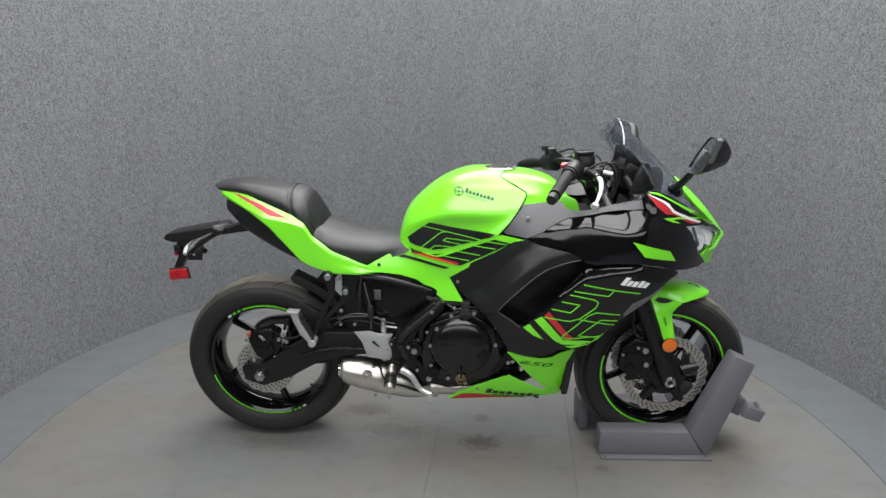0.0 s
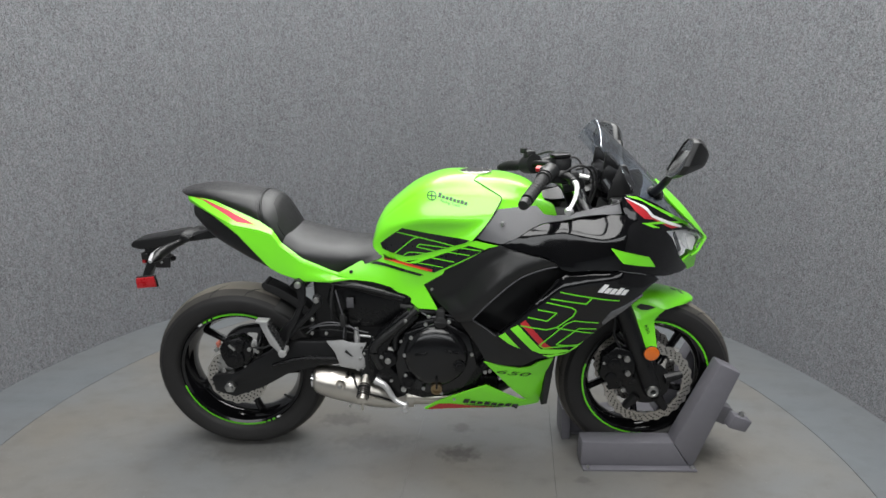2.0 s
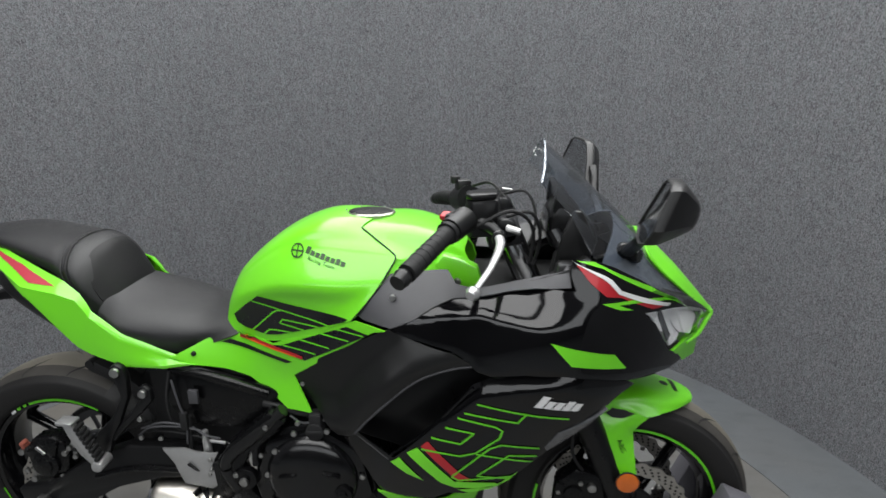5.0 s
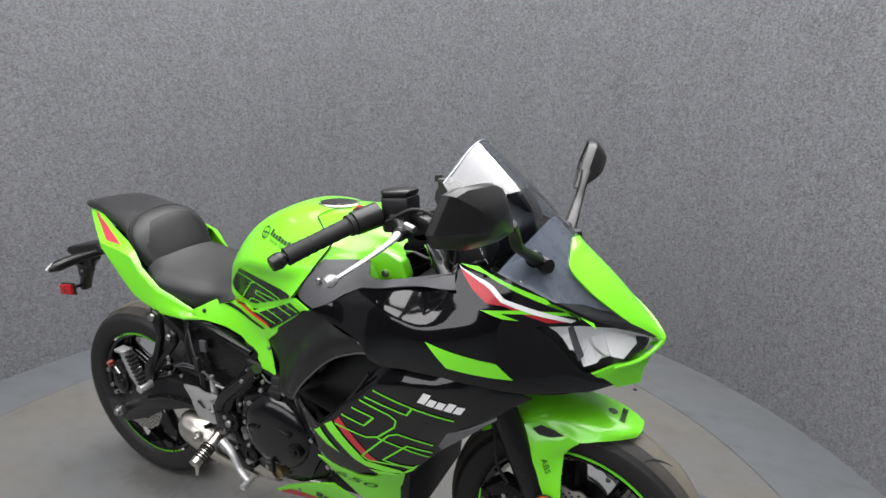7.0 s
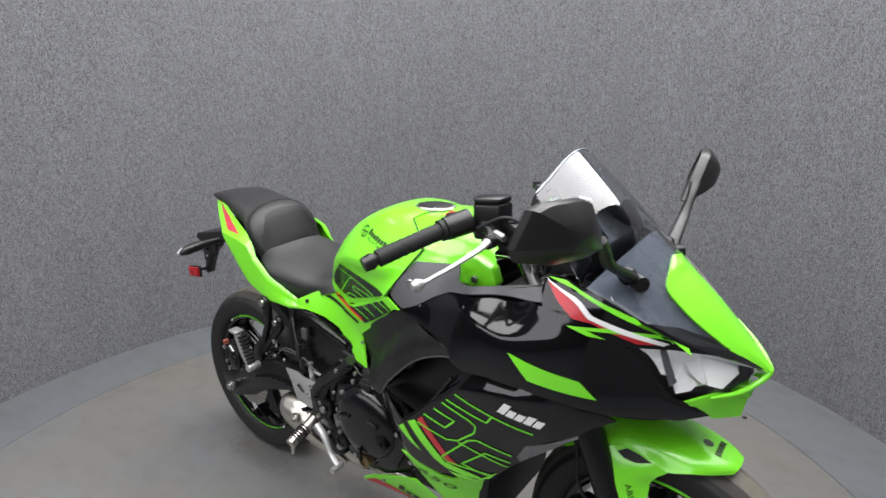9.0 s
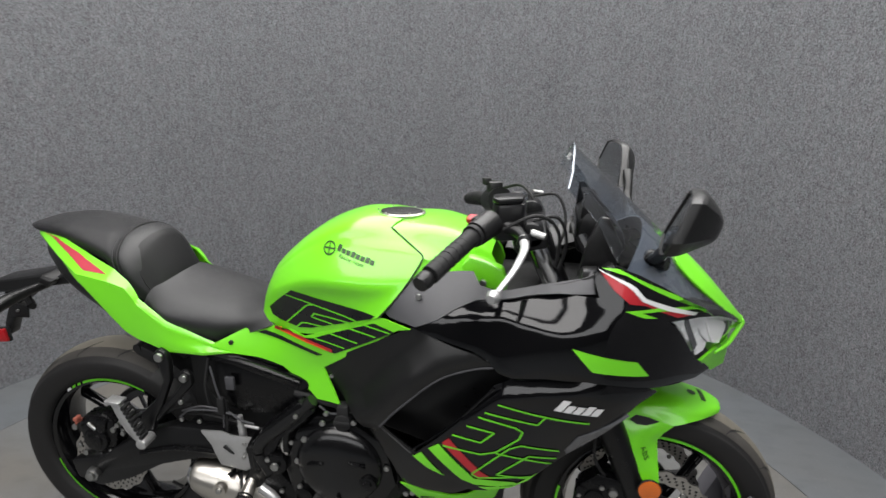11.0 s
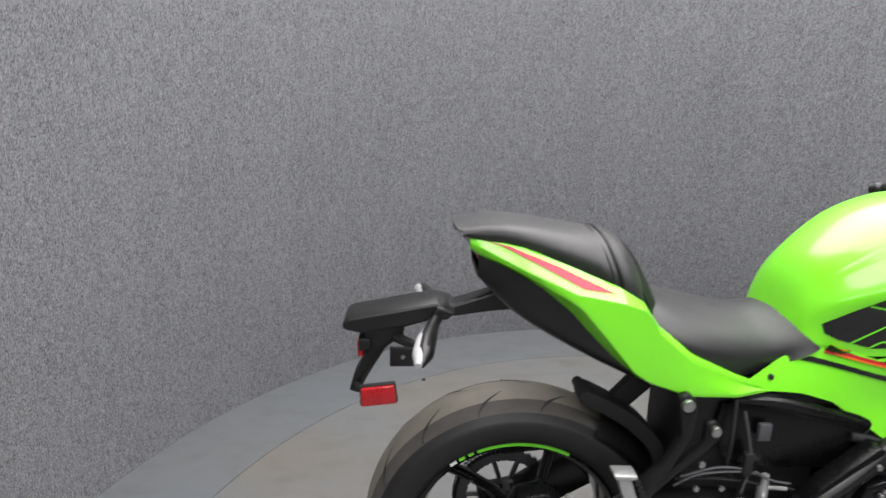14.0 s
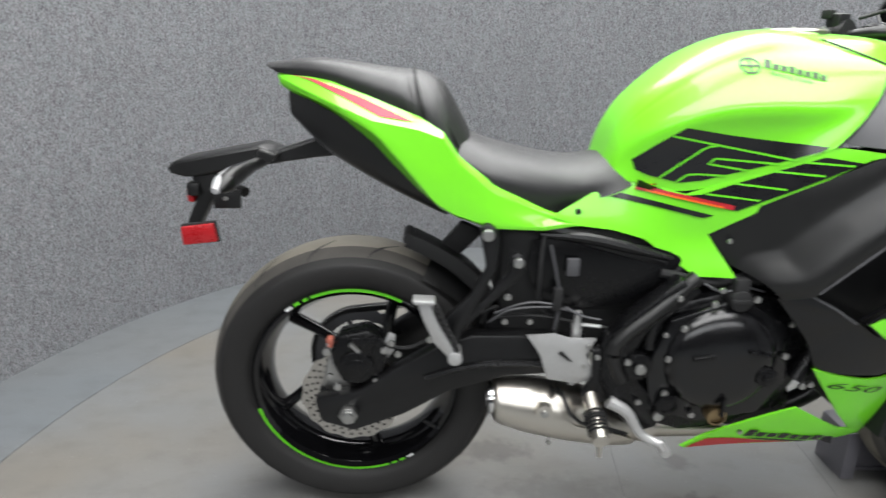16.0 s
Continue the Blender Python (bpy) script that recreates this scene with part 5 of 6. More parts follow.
# paler stripe paints the highlight along the inner panel's edge
part("fairing_edge_glint", pinstripe([(0.098, 0.590), (0.135, 0.572), (0.170, 0.548)], 0.004, BVHTree.FromBMesh(panel([(0.06, 0.572), (0.10, 0.61), (0.19, 0.56), (0.262, 0.498), (0.115, 0.50)], F_FAIR, 0.012, drop=0.010)), 0.002), GREYP, bike)
part("radiator_guard", prism([(0.16, 0.40), (0.20, 0.36), (0.30, 0.28), (0.33, 0.30), (0.33, 0.44), (0.15, 0.43)], -0.13, 0.13, 0.005), RUBBER, bike)
FLASH = [(-0.793, 0.938), (-0.748, 0.931), (-0.668, 0.904), (-0.576, 0.866), (-0.632, 0.875), (-0.70, 0.905), (-0.76, 0.930)]
# lips along the opening between the panels; the charcoal one paints in its lit edge
part("panel_lip", tube([(x, -F_SIDE(x, z) + 0.001, z) for x, z in ((0.10, 0.600), (0.135, 0.645), (0.165, 0.677), (0.207, 0.717), (0.247, 0.745), (0.302, 0.769), (0.340, 0.781))], 0.0026, 8), GREYP, side)
part("panel_lip", tube([(x, -F_FAIR(x, z) + 0.008, z) for x, z in ((0.172, 0.558), (0.228, 0.608), (0.274, 0.654), (0.315, 0.704), (0.343, 0.740))], 0.003, 8), GLOSS, lower)
# graphics on the right-hand panels
for poly, mat, par, tree in (
        ([(0.481, 0.845), (0.605, 0.808), (0.633, 0.772), (0.521, 0.798)], GREEN, upper, t_up),
        ([(0.24, 0.60), (0.254, 0.613), (0.321, 0.532), (0.345, 0.514), (0.314, 0.512), (0.293, 0.538)], RED, lower, t_low),
        ([(0.211, 0.583), (0.233, 0.597), (0.307, 0.512), (0.39, 0.507), (0.40, 0.50), (0.355, 0.492), (0.307, 0.495), (0.279, 0.509)], GREEN, lower, t_low),
        ([(0.177, 0.556), (0.196, 0.570), (0.244, 0.514), (0.21, 0.53)], GREEN, lower, t_low),
        ([(0.313, 0.489), (0.385, 0.494), (0.437, 0.538), (0.418, 0.513), (0.383, 0.49), (0.336, 0.479)], GREEN, lower, t_low),
        ([(0.527, 0.975), (0.584, 0.950), (0.608, 0.924), (0.661, 0.899), (0.712, 0.876), (0.682, 0.878), (0.612, 0.914), (0.583, 0.919), (0.554, 0.943)], RED, upper, t_up),
        ([(0.519, 0.981), (0.582, 0.955), (0.594, 0.947), (0.612, 0.927), (0.667, 0.903), (0.727, 0.878), (0.719, 0.874), (0.661, 0.896), (0.606, 0.922), (0.588, 0.942), (0.576, 0.951)], WHITE, upper, t_up),
        ([(0.574, 0.908), (0.640, 0.906), (0.735, 0.891), (0.736, 0.885), (0.640, 0.899), (0.600, 0.902)], GREEN, upper, t_up),
        ([(0.574, 0.908), (0.600, 0.905), (0.638, 0.887), (0.611, 0.892)], GREEN, upper, t_up),
        ([(0.527, 0.982), (0.560, 0.980), (0.654, 0.934), (0.731, 0.895), (0.764, 0.867), (0.753, 0.868), (0.725, 0.887), (0.641, 0.932), (0.575, 0.968)], GREEN, upper, t_up),
        (FLASH, REDPALE, tail, t_tail),
        ([(-0.042, 0.244), (-0.006, 0.263), (0.033, 0.260), (0.11, 0.246), (0.19, 0.238), (0.06, 0.2355), (-0.040, 0.240)], RED, belly, t_belly),
        ([(0.038, 0.264), (0.075, 0.256), (0.22, 0.241), (0.20, 0.238), (0.11, 0.2485)], DECALK, belly, t_belly),
        ([(-0.182, 0.768), (-0.146, 0.753), (-0.112, 0.741), (-0.077, 0.746), (0.0, 0.782), (0.085, 0.822), (0.134, 0.816), (0.05, 0.763), (-0.020, 0.722), (-0.062, 0.728), (-0.182, 0.752)], DECALK, frame_cover, t_frame),
        ([(-0.226, 0.735), (-0.207, 0.741), (-0.053, 0.710), (-0.069, 0.704)], DECALK, frame_cover, t_frame)):
    part("graphic", decal(poly, tree, 0.0030 if mat is WHITE else 0.0022 if mat in (DECALK, REDPALE, GREEN) else 0.0014, 0.006 if mat is REDPALE else 0.012), mat, par)
for pts, par, tree, w in (
        ([(0.351, 0.706), (0.527, 0.677)], lower, t_low, 0.0042), ([(0.444, 0.691), (0.429, 0.670), (0.326, 0.683)], lower, t_low, 0.0042),
        ([(0.313, 0.671), (0.387, 0.657), (0.401, 0.648), (0.395, 0.629), (0.35, 0.59), (0.319, 0.581), (0.241, 0.594)], lower, t_low, 0.0042),
        ([(0.29, 0.647), (0.346, 0.638), (0.319, 0.611), (0.261, 0.622)], lower, t_low, 0.0042),
        ([(0.475, 0.601), (0.40, 0.612), (0.377, 0.602), (0.301, 0.525), (0.315, 0.515), (0.423, 0.524)], lower, t_low, 0.0042),
        ([(0.471, 0.579), (0.416, 0.584), (0.352, 0.527), (0.419, 0.518)], lower, t_low, 0.0042), ([(0.465, 0.563), (0.35, 0.587)], lower, t_low, 0.0042),
        ([(0.060, 0.812), (0.122, 0.811)], frame_cover, t_frame, 0.0032), ([(0.020, 0.794), (0.088, 0.792)], frame_cover, t_frame, 0.0032),
        ([(-0.030, 0.769), (0.042, 0.765)], frame_cover, t_frame, 0.0032), ([(-0.072, 0.748), (0.008, 0.743)], frame_cover, t_frame, 0.0032)):
    part("line_graphic", pinstripe(pts, w, tree, 0.0032 if par is frame_cover else 0.0018), GREEN_DECAL, par)
part("line_graphic", pinstripe([(-0.182, 0.752), (-0.10, 0.739), (-0.026, 0.7265)], 0.0085, t_frame, 0.0032), RED, frame_cover)
part("line_graphic", pinstripe([(-0.155, 0.762), (-0.168, 0.755), (-0.164, 0.747), (-0.041, 0.726)], 0.0034, t_frame, 0.0042), ORANGE, frame_cover)
for q in slanted_blocks(0.457, 0.710, 0.088, 0.028, 5, t_low, -10, 0.45, gap=0.16):
    part("wordmark_block", q, WHITE, lower)
for q in slanted_blocks(0.072, 0.262, 0.19, 0.020, 8, t_belly, -7, 0.3, gap=0.2):
    part("wordmark_block", q, DECALK, belly)
part("lettering", lettering("650", 0.172, 0.400, 0.0175, t_chin, -10, 0.3, 3.1), LOGO, chin_pan)

# tank
K = [[(-0.227, 0, 0.784), (-0.227, -0.030, 0.782), (-0.226, -0.042, 0.779), (-0.224, -0.052, 0.776), (-0.222, -0.060, 0.772), (-0.220, -0.066, 0.768), (-0.214, -0.074, 0.761)],
     [(-0.205, 0, 0.860), (-0.204, -0.042, 0.850), (-0.204, -0.055, 0.841), (-0.204, -0.067, 0.827), (-0.204, -0.073, 0.810), (-0.203, -0.075, 0.788), (-0.200, -0.080, 0.761)],
     [(-0.168, 0, 0.912), (-0.162, -0.060, 0.902), (-0.161, -0.080, 0.885), (-0.162, -0.097, 0.862), (-0.163, -0.101, 0.844), (-0.166, -0.094, 0.808), (-0.165, -0.090, 0.757)],
     [(-0.088, 0, 0.976), (-0.083, -0.076, 0.965), (-0.082, -0.106, 0.936), (-0.082, -0.132, 0.902), (-0.083, -0.138, 0.880), (-0.088, -0.124, 0.840), (-0.105, -0.107, 0.749)],
     [(-0.005, 0, 1.013), (0.0, -0.084, 0.999), (0.0, -0.123, 0.958), (0.0, -0.156, 0.914), (0.0, -0.163, 0.891), (-0.002, -0.150, 0.853), (-0.012, -0.140, 0.777)],
     [(0.07, 0, 1.022), (0.062, -0.082, 1.004), (0.090, -0.132, 0.962), (0.082, -0.165, 0.918), (0.078, -0.174, 0.895), (0.066, -0.167, 0.862), (0.055, -0.170, 0.817)],
     [(0.14, 0, 1.020), (0.103, -0.080, 1.001), (0.181, -0.140, 0.962), (0.165, -0.166, 0.926), (0.152, -0.176, 0.906), (0.128, -0.185, 0.874), (0.097, -0.187, 0.838)]]


def faceted(col):
    """Keeps the slope below the top edge of a column flat."""
    c = [np.array(p) for p in col]
    return [c[0], 0.5 * (c[0] + c[1]) + np.array((0, 0, 0.004)), c[1], 0.5 * (c[1] + c[2]), c[2], c[3], c[4], c[5], c[6]]


K = [faceted(c) for c in K]
tb = loft(K, 7, 6)
t_tank = BVHTree.FromBMesh(tb)
tank = part("fuel_tank", tb, GREEN, bike, "glossy lime green fuel tank", sharp=50)
K = [[(0.141, 0, 1.017), (0.104, -0.079, 0.999), (0.182, -0.138, 0.960), (0.171, -0.156, 0.934), (0.156, -0.173, 0.909)],
     [(0.21, 0, 1.009), (0.198, -0.086, 0.999), (0.226, -0.122, 0.950), (0.226, -0.140, 0.926), (0.215, -0.152, 0.900)],
     [(0.275, 0, 0.990), (0.272, -0.078, 0.979), (0.282, -0.102, 0.942), (0.288, -0.110, 0.912), (0.288, -0.118, 0.885)],
     [(0.322, 0, 0.956), (0.318, -0.060, 0.949), (0.334, -0.074, 0.922), (0.342, -0.080, 0.895), (0.335, -0.088, 0.865)]]
K = [[np.array(c[0]), 0.5 * (np.array(c[0]) + c[1]) + np.array((0, 0, 0.003))] + [q for a, b in zip(c[1:-1], c[2:]) for q in (np.array(a), 0.5 * (np.array(a) + b))] + [np.array(c[-1])] for c in K]
part("tank_front_cover", loft(K, 7, 3), GREEN, tank, "lime green tank front cover", sharp=22)
part("tank_seam", tube([(0.103, -0.080, 1.0025), (0.142, -0.111, 0.9835), (0.172, -0.134, 0.968), (0.182, -0.142, 0.960), (0.179, -0.150, 0.949), (0.165, -0.167, 0.926), (0.152, -0.177, 0.906), (0.128, -0.186, 0.874), (0.097, -0.188, 0.838)], 0.0016, 8), RUBBER, tank)
part("tank_side_tab", prism([(0.250, 0.925), (0.275, 0.957), (0.310, 0.948), (0.346, 0.932), (0.358, 0.897), (0.345, 0.874), (0.302, 0.864), (0.275, 0.88)], -0.118, -0.085, 0.006), GREEN, tank)
bolt((0.305, -0.121, 0.902), 0.010, tank)
cap = part("filler_cap", join(lathe([(0.001, 0.0045), (0.036, 0.0045), (0.042, 0.003), (0.045, 0.0), (0.047, 0.0), (0.047, -0.01)], (0, 0, 0), 40)), VINYL_DARK, tank, "flat dark filler cap in a steel ring")
cap.matrix_world = pose(0.106, 0, 1.0185, 90, 0, 0) @ Matrix.Diagonal((1.10, 1.0, 0.85, 1))
capring = part("cap_ring", lathe([(0.044, 0.000), (0.046, 0.0030), (0.048, 0.003), (0.051, 0.0), (0.051, -0.01)], (0, 0, 0), 40), STEEL, tank)
capring.matrix_world = pose(0.106, 0, 1.0175, 90, 0, 0) @ Matrix.Diagonal((1.10, 1.0, 0.85, 1))
for a in range(0, 360, 60):
    b = bolt((0.106, 0, 1.020), 0.003, tank)
    b.matrix_world = pose(0.106 + 0.053 * math.cos(radians(a)), 0.041 * math.sin(radians(a)), 1.0225, -90, 0, 0)
part("graphic", decal([(-0.119, 0.860), (-0.158, 0.830), (-0.193, 0.800), (-0.186, 0.783), (-0.164, 0.774), (-0.113, 0.764), (-0.080, 0.770), (0.02, 0.806), (0.079, 0.831), (0.088, 0.838), (0.03, 0.842), (-0.05, 0.850)], t_tank, 0.0014, 0.008), DECALK, tank)
for pts in ([(-0.137, 0.845), (-0.05, 0.830), (0.046, 0.814)], [(-0.148, 0.769), (-0.088, 0.824), (-0.078, 0.830), (-0.068, 0.831)],
            [(-0.014, 0.792), (-0.075, 0.800), (-0.066, 0.810), (0.028, 0.806)], [(-0.119, 0.765), (-0.103, 0.779), (-0.088, 0.781), (-0.044, 0.781)]):
    part("line_graphic", pinstripe(pts, 0.0034, t_tank, 0.0024), GREEN_DECAL, tank)
for q in slanted_blocks(-0.008, 0.958, 0.092, 0.013, 8, t_tank, -13, 0.05, gap=0.2):
    part("wordmark_block", q, LOGO, tank)
part("lettering", lettering("Racing Team", -0.002, 0.947, 0.0075, t_tank, -13, 0.1, 1.15), LOGO, tank)
em = [pinstripe([(-0.027 + 0.0135 * math.cos(a), 0.960 + 0.0115 * math.sin(a)) for a in np.linspace(0, 2 * math.pi, 25)], 0.003, t_tank), pinstripe([(-0.027, 0.971), (-0.027, 0.949)], 0.003, t_tank), pinstripe([(-0.040, 0.960), (-0.014, 0.960)], 0.003, t_tank)]
part("emblem", join(*em), LOGO, tank)

# seats
K = [[(-0.482, 0, 0.838), (-0.490, -0.050, 0.830), (-0.500, -0.088, 0.808), (-0.502, -0.102, 0.785)],
     [(-0.430, 0, 0.817), (-0.435, -0.072, 0.808), (-0.442, -0.115, 0.782), (-0.438, -0.117, 0.752)],
     [(-0.345, 0, 0.797), (-0.345, -0.072, 0.787), (-0.350, -0.108, 0.758), (-0.345, -0.100, 0.712)],
     [(-0.275, 0, 0.790), (-0.275, -0.052, 0.781), (-0.282, -0.092, 0.754), (-0.298, -0.088, 0.712)],
     [(-0.205, 0, 0.801), (-0.205, -0.040, 0.793), (-0.206, -0.072, 0.774), (-0.210, -0.092, 0.746)],
     [(-0.165, 0, 0.812), (-0.165, -0.035, 0.803), (-0.165, -0.056, 0.785), (-0.165, -0.070, 0.760)]]
part("rider_seat", loft(K, 7, 6), VINYL, bike, "black vinyl rider seat", sharp=60)
K = [[(-0.842, 0, 0.957), (-0.838, -0.016, 0.956), (-0.828, -0.030, 0.950), (-0.820, -0.029, 0.942)],
     [(-0.75, 0, 0.966), (-0.745, -0.030, 0.963), (-0.737, -0.049, 0.948), (-0.735, -0.046, 0.926)],
     [(-0.630, 0, 0.952), (-0.625, -0.036, 0.945), (-0.617, -0.070, 0.918), (-0.614, -0.072, 0.888)],
     [(-0.598, 0, 0.949), (-0.595, -0.036, 0.939), (-0.588, -0.078, 0.906), (-0.582, -0.083, 0.868)],
     [(-0.562, 0, 0.945), (-0.560, -0.040, 0.932), (-0.552, -0.086, 0.892), (-0.545, -0.092, 0.842)],
     [(-0.530, 0, 0.928), (-0.530, -0.040, 0.912), (-0.530, -0.085, 0.868), (-0.526, -0.088, 0.810)],
     [(-0.504, 0, 0.888), (-0.506, -0.040, 0.872), (-0.512, -0.078, 0.836), (-0.512, -0.080, 0.790)],
     [(-0.484, 0, 0.846), (-0.488, -0.040, 0.834), (-0.496, -0.072, 0.810), (-0.502, -0.078, 0.776)],
     [(-0.472, 0, 0.815), (-0.478, -0.045, 0.806), (-0.486, -0.072, 0.788), (-0.496, -0.076, 0.766)]]
pill = part("passenger_seat", loft(K, 7, 6), VINYL, bike, "black vinyl passenger seat with a raised front pad", sharp=60)
K = [[(-0.536, 0, 0.9335), (-0.537, -0.030, 0.924), (-0.533, -0.058, 0.902)],
     [(-0.521, 0, 0.921), (-0.522, -0.038, 0.906), (-0.522, -0.074, 0.868)],
     [(-0.499, 0, 0.885), (-0.500, -0.040, 0.869), (-0.506, -0.077, 0.834)],
     [(-0.478, 0, 0.846), (-0.481, -0.042, 0.832), (-0.489, -0.073, 0.806)],
     [(-0.466, 0, 0.815), (-0.471, -0.045, 0.806), (-0.480, -0.070, 0.784)]]
# front face turned from the light: its shade is in the darker vinyl
part("pad_front", loft(K, 6, 5), VINYL_DARK, pill, "smooth front face of the pad, shade put into darker vinyl", sharp=60)
seam = [(-0.552, -0.091, 0.848), (-0.566, -0.084, 0.898), (-0.575, -0.039, 0.9335), (-0.578, 0.033, 0.9465), (-0.575, 0.105, 0.9335), (-0.566, 0.150, 0.898), (-0.552, 0.157, 0.848)]
part("seat_seam", tube([(x, y, z + 0.001) for x, y, z in seam], 0.0038, 8), VINYL_DARK, pill)
part("seat_seam", tube([(x - 0.012, y, z + 0.002) for x, y, z in seam], 0.0016, 8), VINYL, pill)

# undertail, lamp, plate holder
part("undertail", loft([[(-0.80, 0, 0.865), (-0.80, -0.020, 0.868), (-0.80, -0.030, 0.89), (-0.80, -0.026, 0.91)],
                        [(-0.73, 0, 0.80), (-0.73, -0.045, 0.805), (-0.735, -0.066, 0.84), (-0.735, -0.070, 0.886)],
                        [(-0.62, 0, 0.735), (-0.62, -0.055, 0.74), (-0.62, -0.088, 0.765), (-0.630, -0.096, 0.830)],
                        [(-0.52, 0, 0.69), (-0.52, -0.06, 0.692), (-0.52, -0.10, 0.71), (-0.53, -0.112, 0.750)]], 5, 4, caps=False), MATTE, bike)
part("tail_lamp", prism([(-0.822, 0.935), (-0.808, 0.938), (-0.785, 0.895), (-0.795, 0.888)], 0.012, 0.068, 0.004), REDLENS, bike, "slim red tail lamp")
part("tail_lens", prism([(-0.828, 0.938), (-0.806, 0.936), (-0.786, 0.900), (-0.796, 0.898)], -0.004, 0.012, 0.003), SIGNAL, bike, "clear outer tail lens")
part("seat_tip", prism([(-0.842, 0.946), (-0.838, 0.953), (-0.80, 0.95), (-0.80, 0.938)], 0.010, 0.070, 0.003), MATTE, bike)
fenr = part("plate_holder", join(prism([(-1.049, 0.766), (-1.036, 0.778), (-0.873, 0.808), (-0.838, 0.793), (-0.862, 0.778), (-0.930, 0.758), (-1.016, 0.746), (-1.047, 0.754)], 0.004, 0.090, 0.006),
                                 prism([(-0.862, 0.795), (-0.838, 0.797), (-0.742, 0.828), (-0.68, 0.835), (-0.68, 0.790), (-0.763, 0.783), (-0.826, 0.774), (-0.875, 0.766)], 0.024, 0.070, 0.005),
                                 prism([(-0.870, 0.803), (-0.836, 0.792), (-0.850, 0.776), (-0.885, 0.776)], -0.004, 0.098, 0.004)), MATTE, bike, "black tail tidy and number plate holder", 20)
part("plate_bracket", join(prism([(-1.012, 0.752), (-0.930, 0.758), (-0.935, 0.735), (-0.966, 0.714), (-0.998, 0.662), (-1.010, 0.640), (-1.020, 0.616), (-1.040, 0.622), (-1.030, 0.655), (-1.004, 0.708)], 0.016, 0.048, 0.004)), MATTE, fenr)
part("plate_light_lens", prism([(-1.022, 0.726), (-1.010, 0.728), (-1.010, 0.695), (-1.022, 0.697)], 0.012, 0.075, 0.003), REDLENS, fenr)
part("plate_lamp", prism([(-1.019, 0.735), (-0.995, 0.735), (-0.995, 0.71), (-1.019, 0.71)], 0.006, 0.06, 0.003), MATTE, fenr)
part("plate_tab", prism([(-0.958, 0.732), (-0.906, 0.728), (-0.908, 0.693), (-0.958, 0.693)], -0.024, -0.018, 0.001), MATTE, fenr)
bolt((-0.934, -0.026, 0.713), 0.005, fenr)
part("plate_arm", tube([(-0.90, -0.012, 0.722), (-0.93, 0.01, 0.728), (-0.96, 0.03, 0.735)], 0.010, 8), MATTE, fenr)
refl = part("rear_reflector", prism([(-1.009, 0.668), (-0.949, 0.675), (-0.944, 0.640), (-1.008, 0.633)], -0.066, -0.056, 0.003), REDLENS, fenr, "rectangular red side reflector")
part("reflector_frame", prism([(-1.012, 0.671), (-0.947, 0.678), (-0.942, 0.637), (-1.011, 0.630)], -0.0575, -0.048, 0.003), RUBBER, refl)
part("reflector_arm", tube([(-0.99, -0.05, 0.648), (-1.01, -0.02, 0.642), (-1.03, 0.03, 0.635)], 0.006, 8), RUBBER, refl)
for s in (-1, 1):
    sig = [(-0.868, 0.045 + s * 0.030, 0.778), (-0.880, 0.045 + s * 0.075, 0.775), (-0.890, 0.045 + s * 0.125, 0.770), (-0.896, 0.045 + s * 0.165, 0.763), (-0.900, 0.045 + s * 0.190, 0.755)]
    ind = part("turn_signal", tube(sig, [0.011, 0.012, 0.017, 0.017, 0.006], 14), MATTE, fenr)
    part("signal_lens", tube([(x - 0.006, y + s * 0.003, z) for x, y, z in sig[1:]], [0.008, 0.0145, 0.0145, 0.006], 14), SIGNAL, ind, "clear turn signal lens")

# ---- motorcycle: nose, lights, screen ----
o_hl = [(0.663, 0.871), (0.733, 0.863), (0.787, 0.846), (0.83, 0.823), (0.848, 0.803), (0.836, 0.782), (0.817, 0.771), (0.778, 0.776), (0.736, 0.772), (0.717, 0.806), (0.691, 0.847)]
lens_bm = panel(o_hl, FLAT_FAIR, 0.012, 0.0, 0.0)
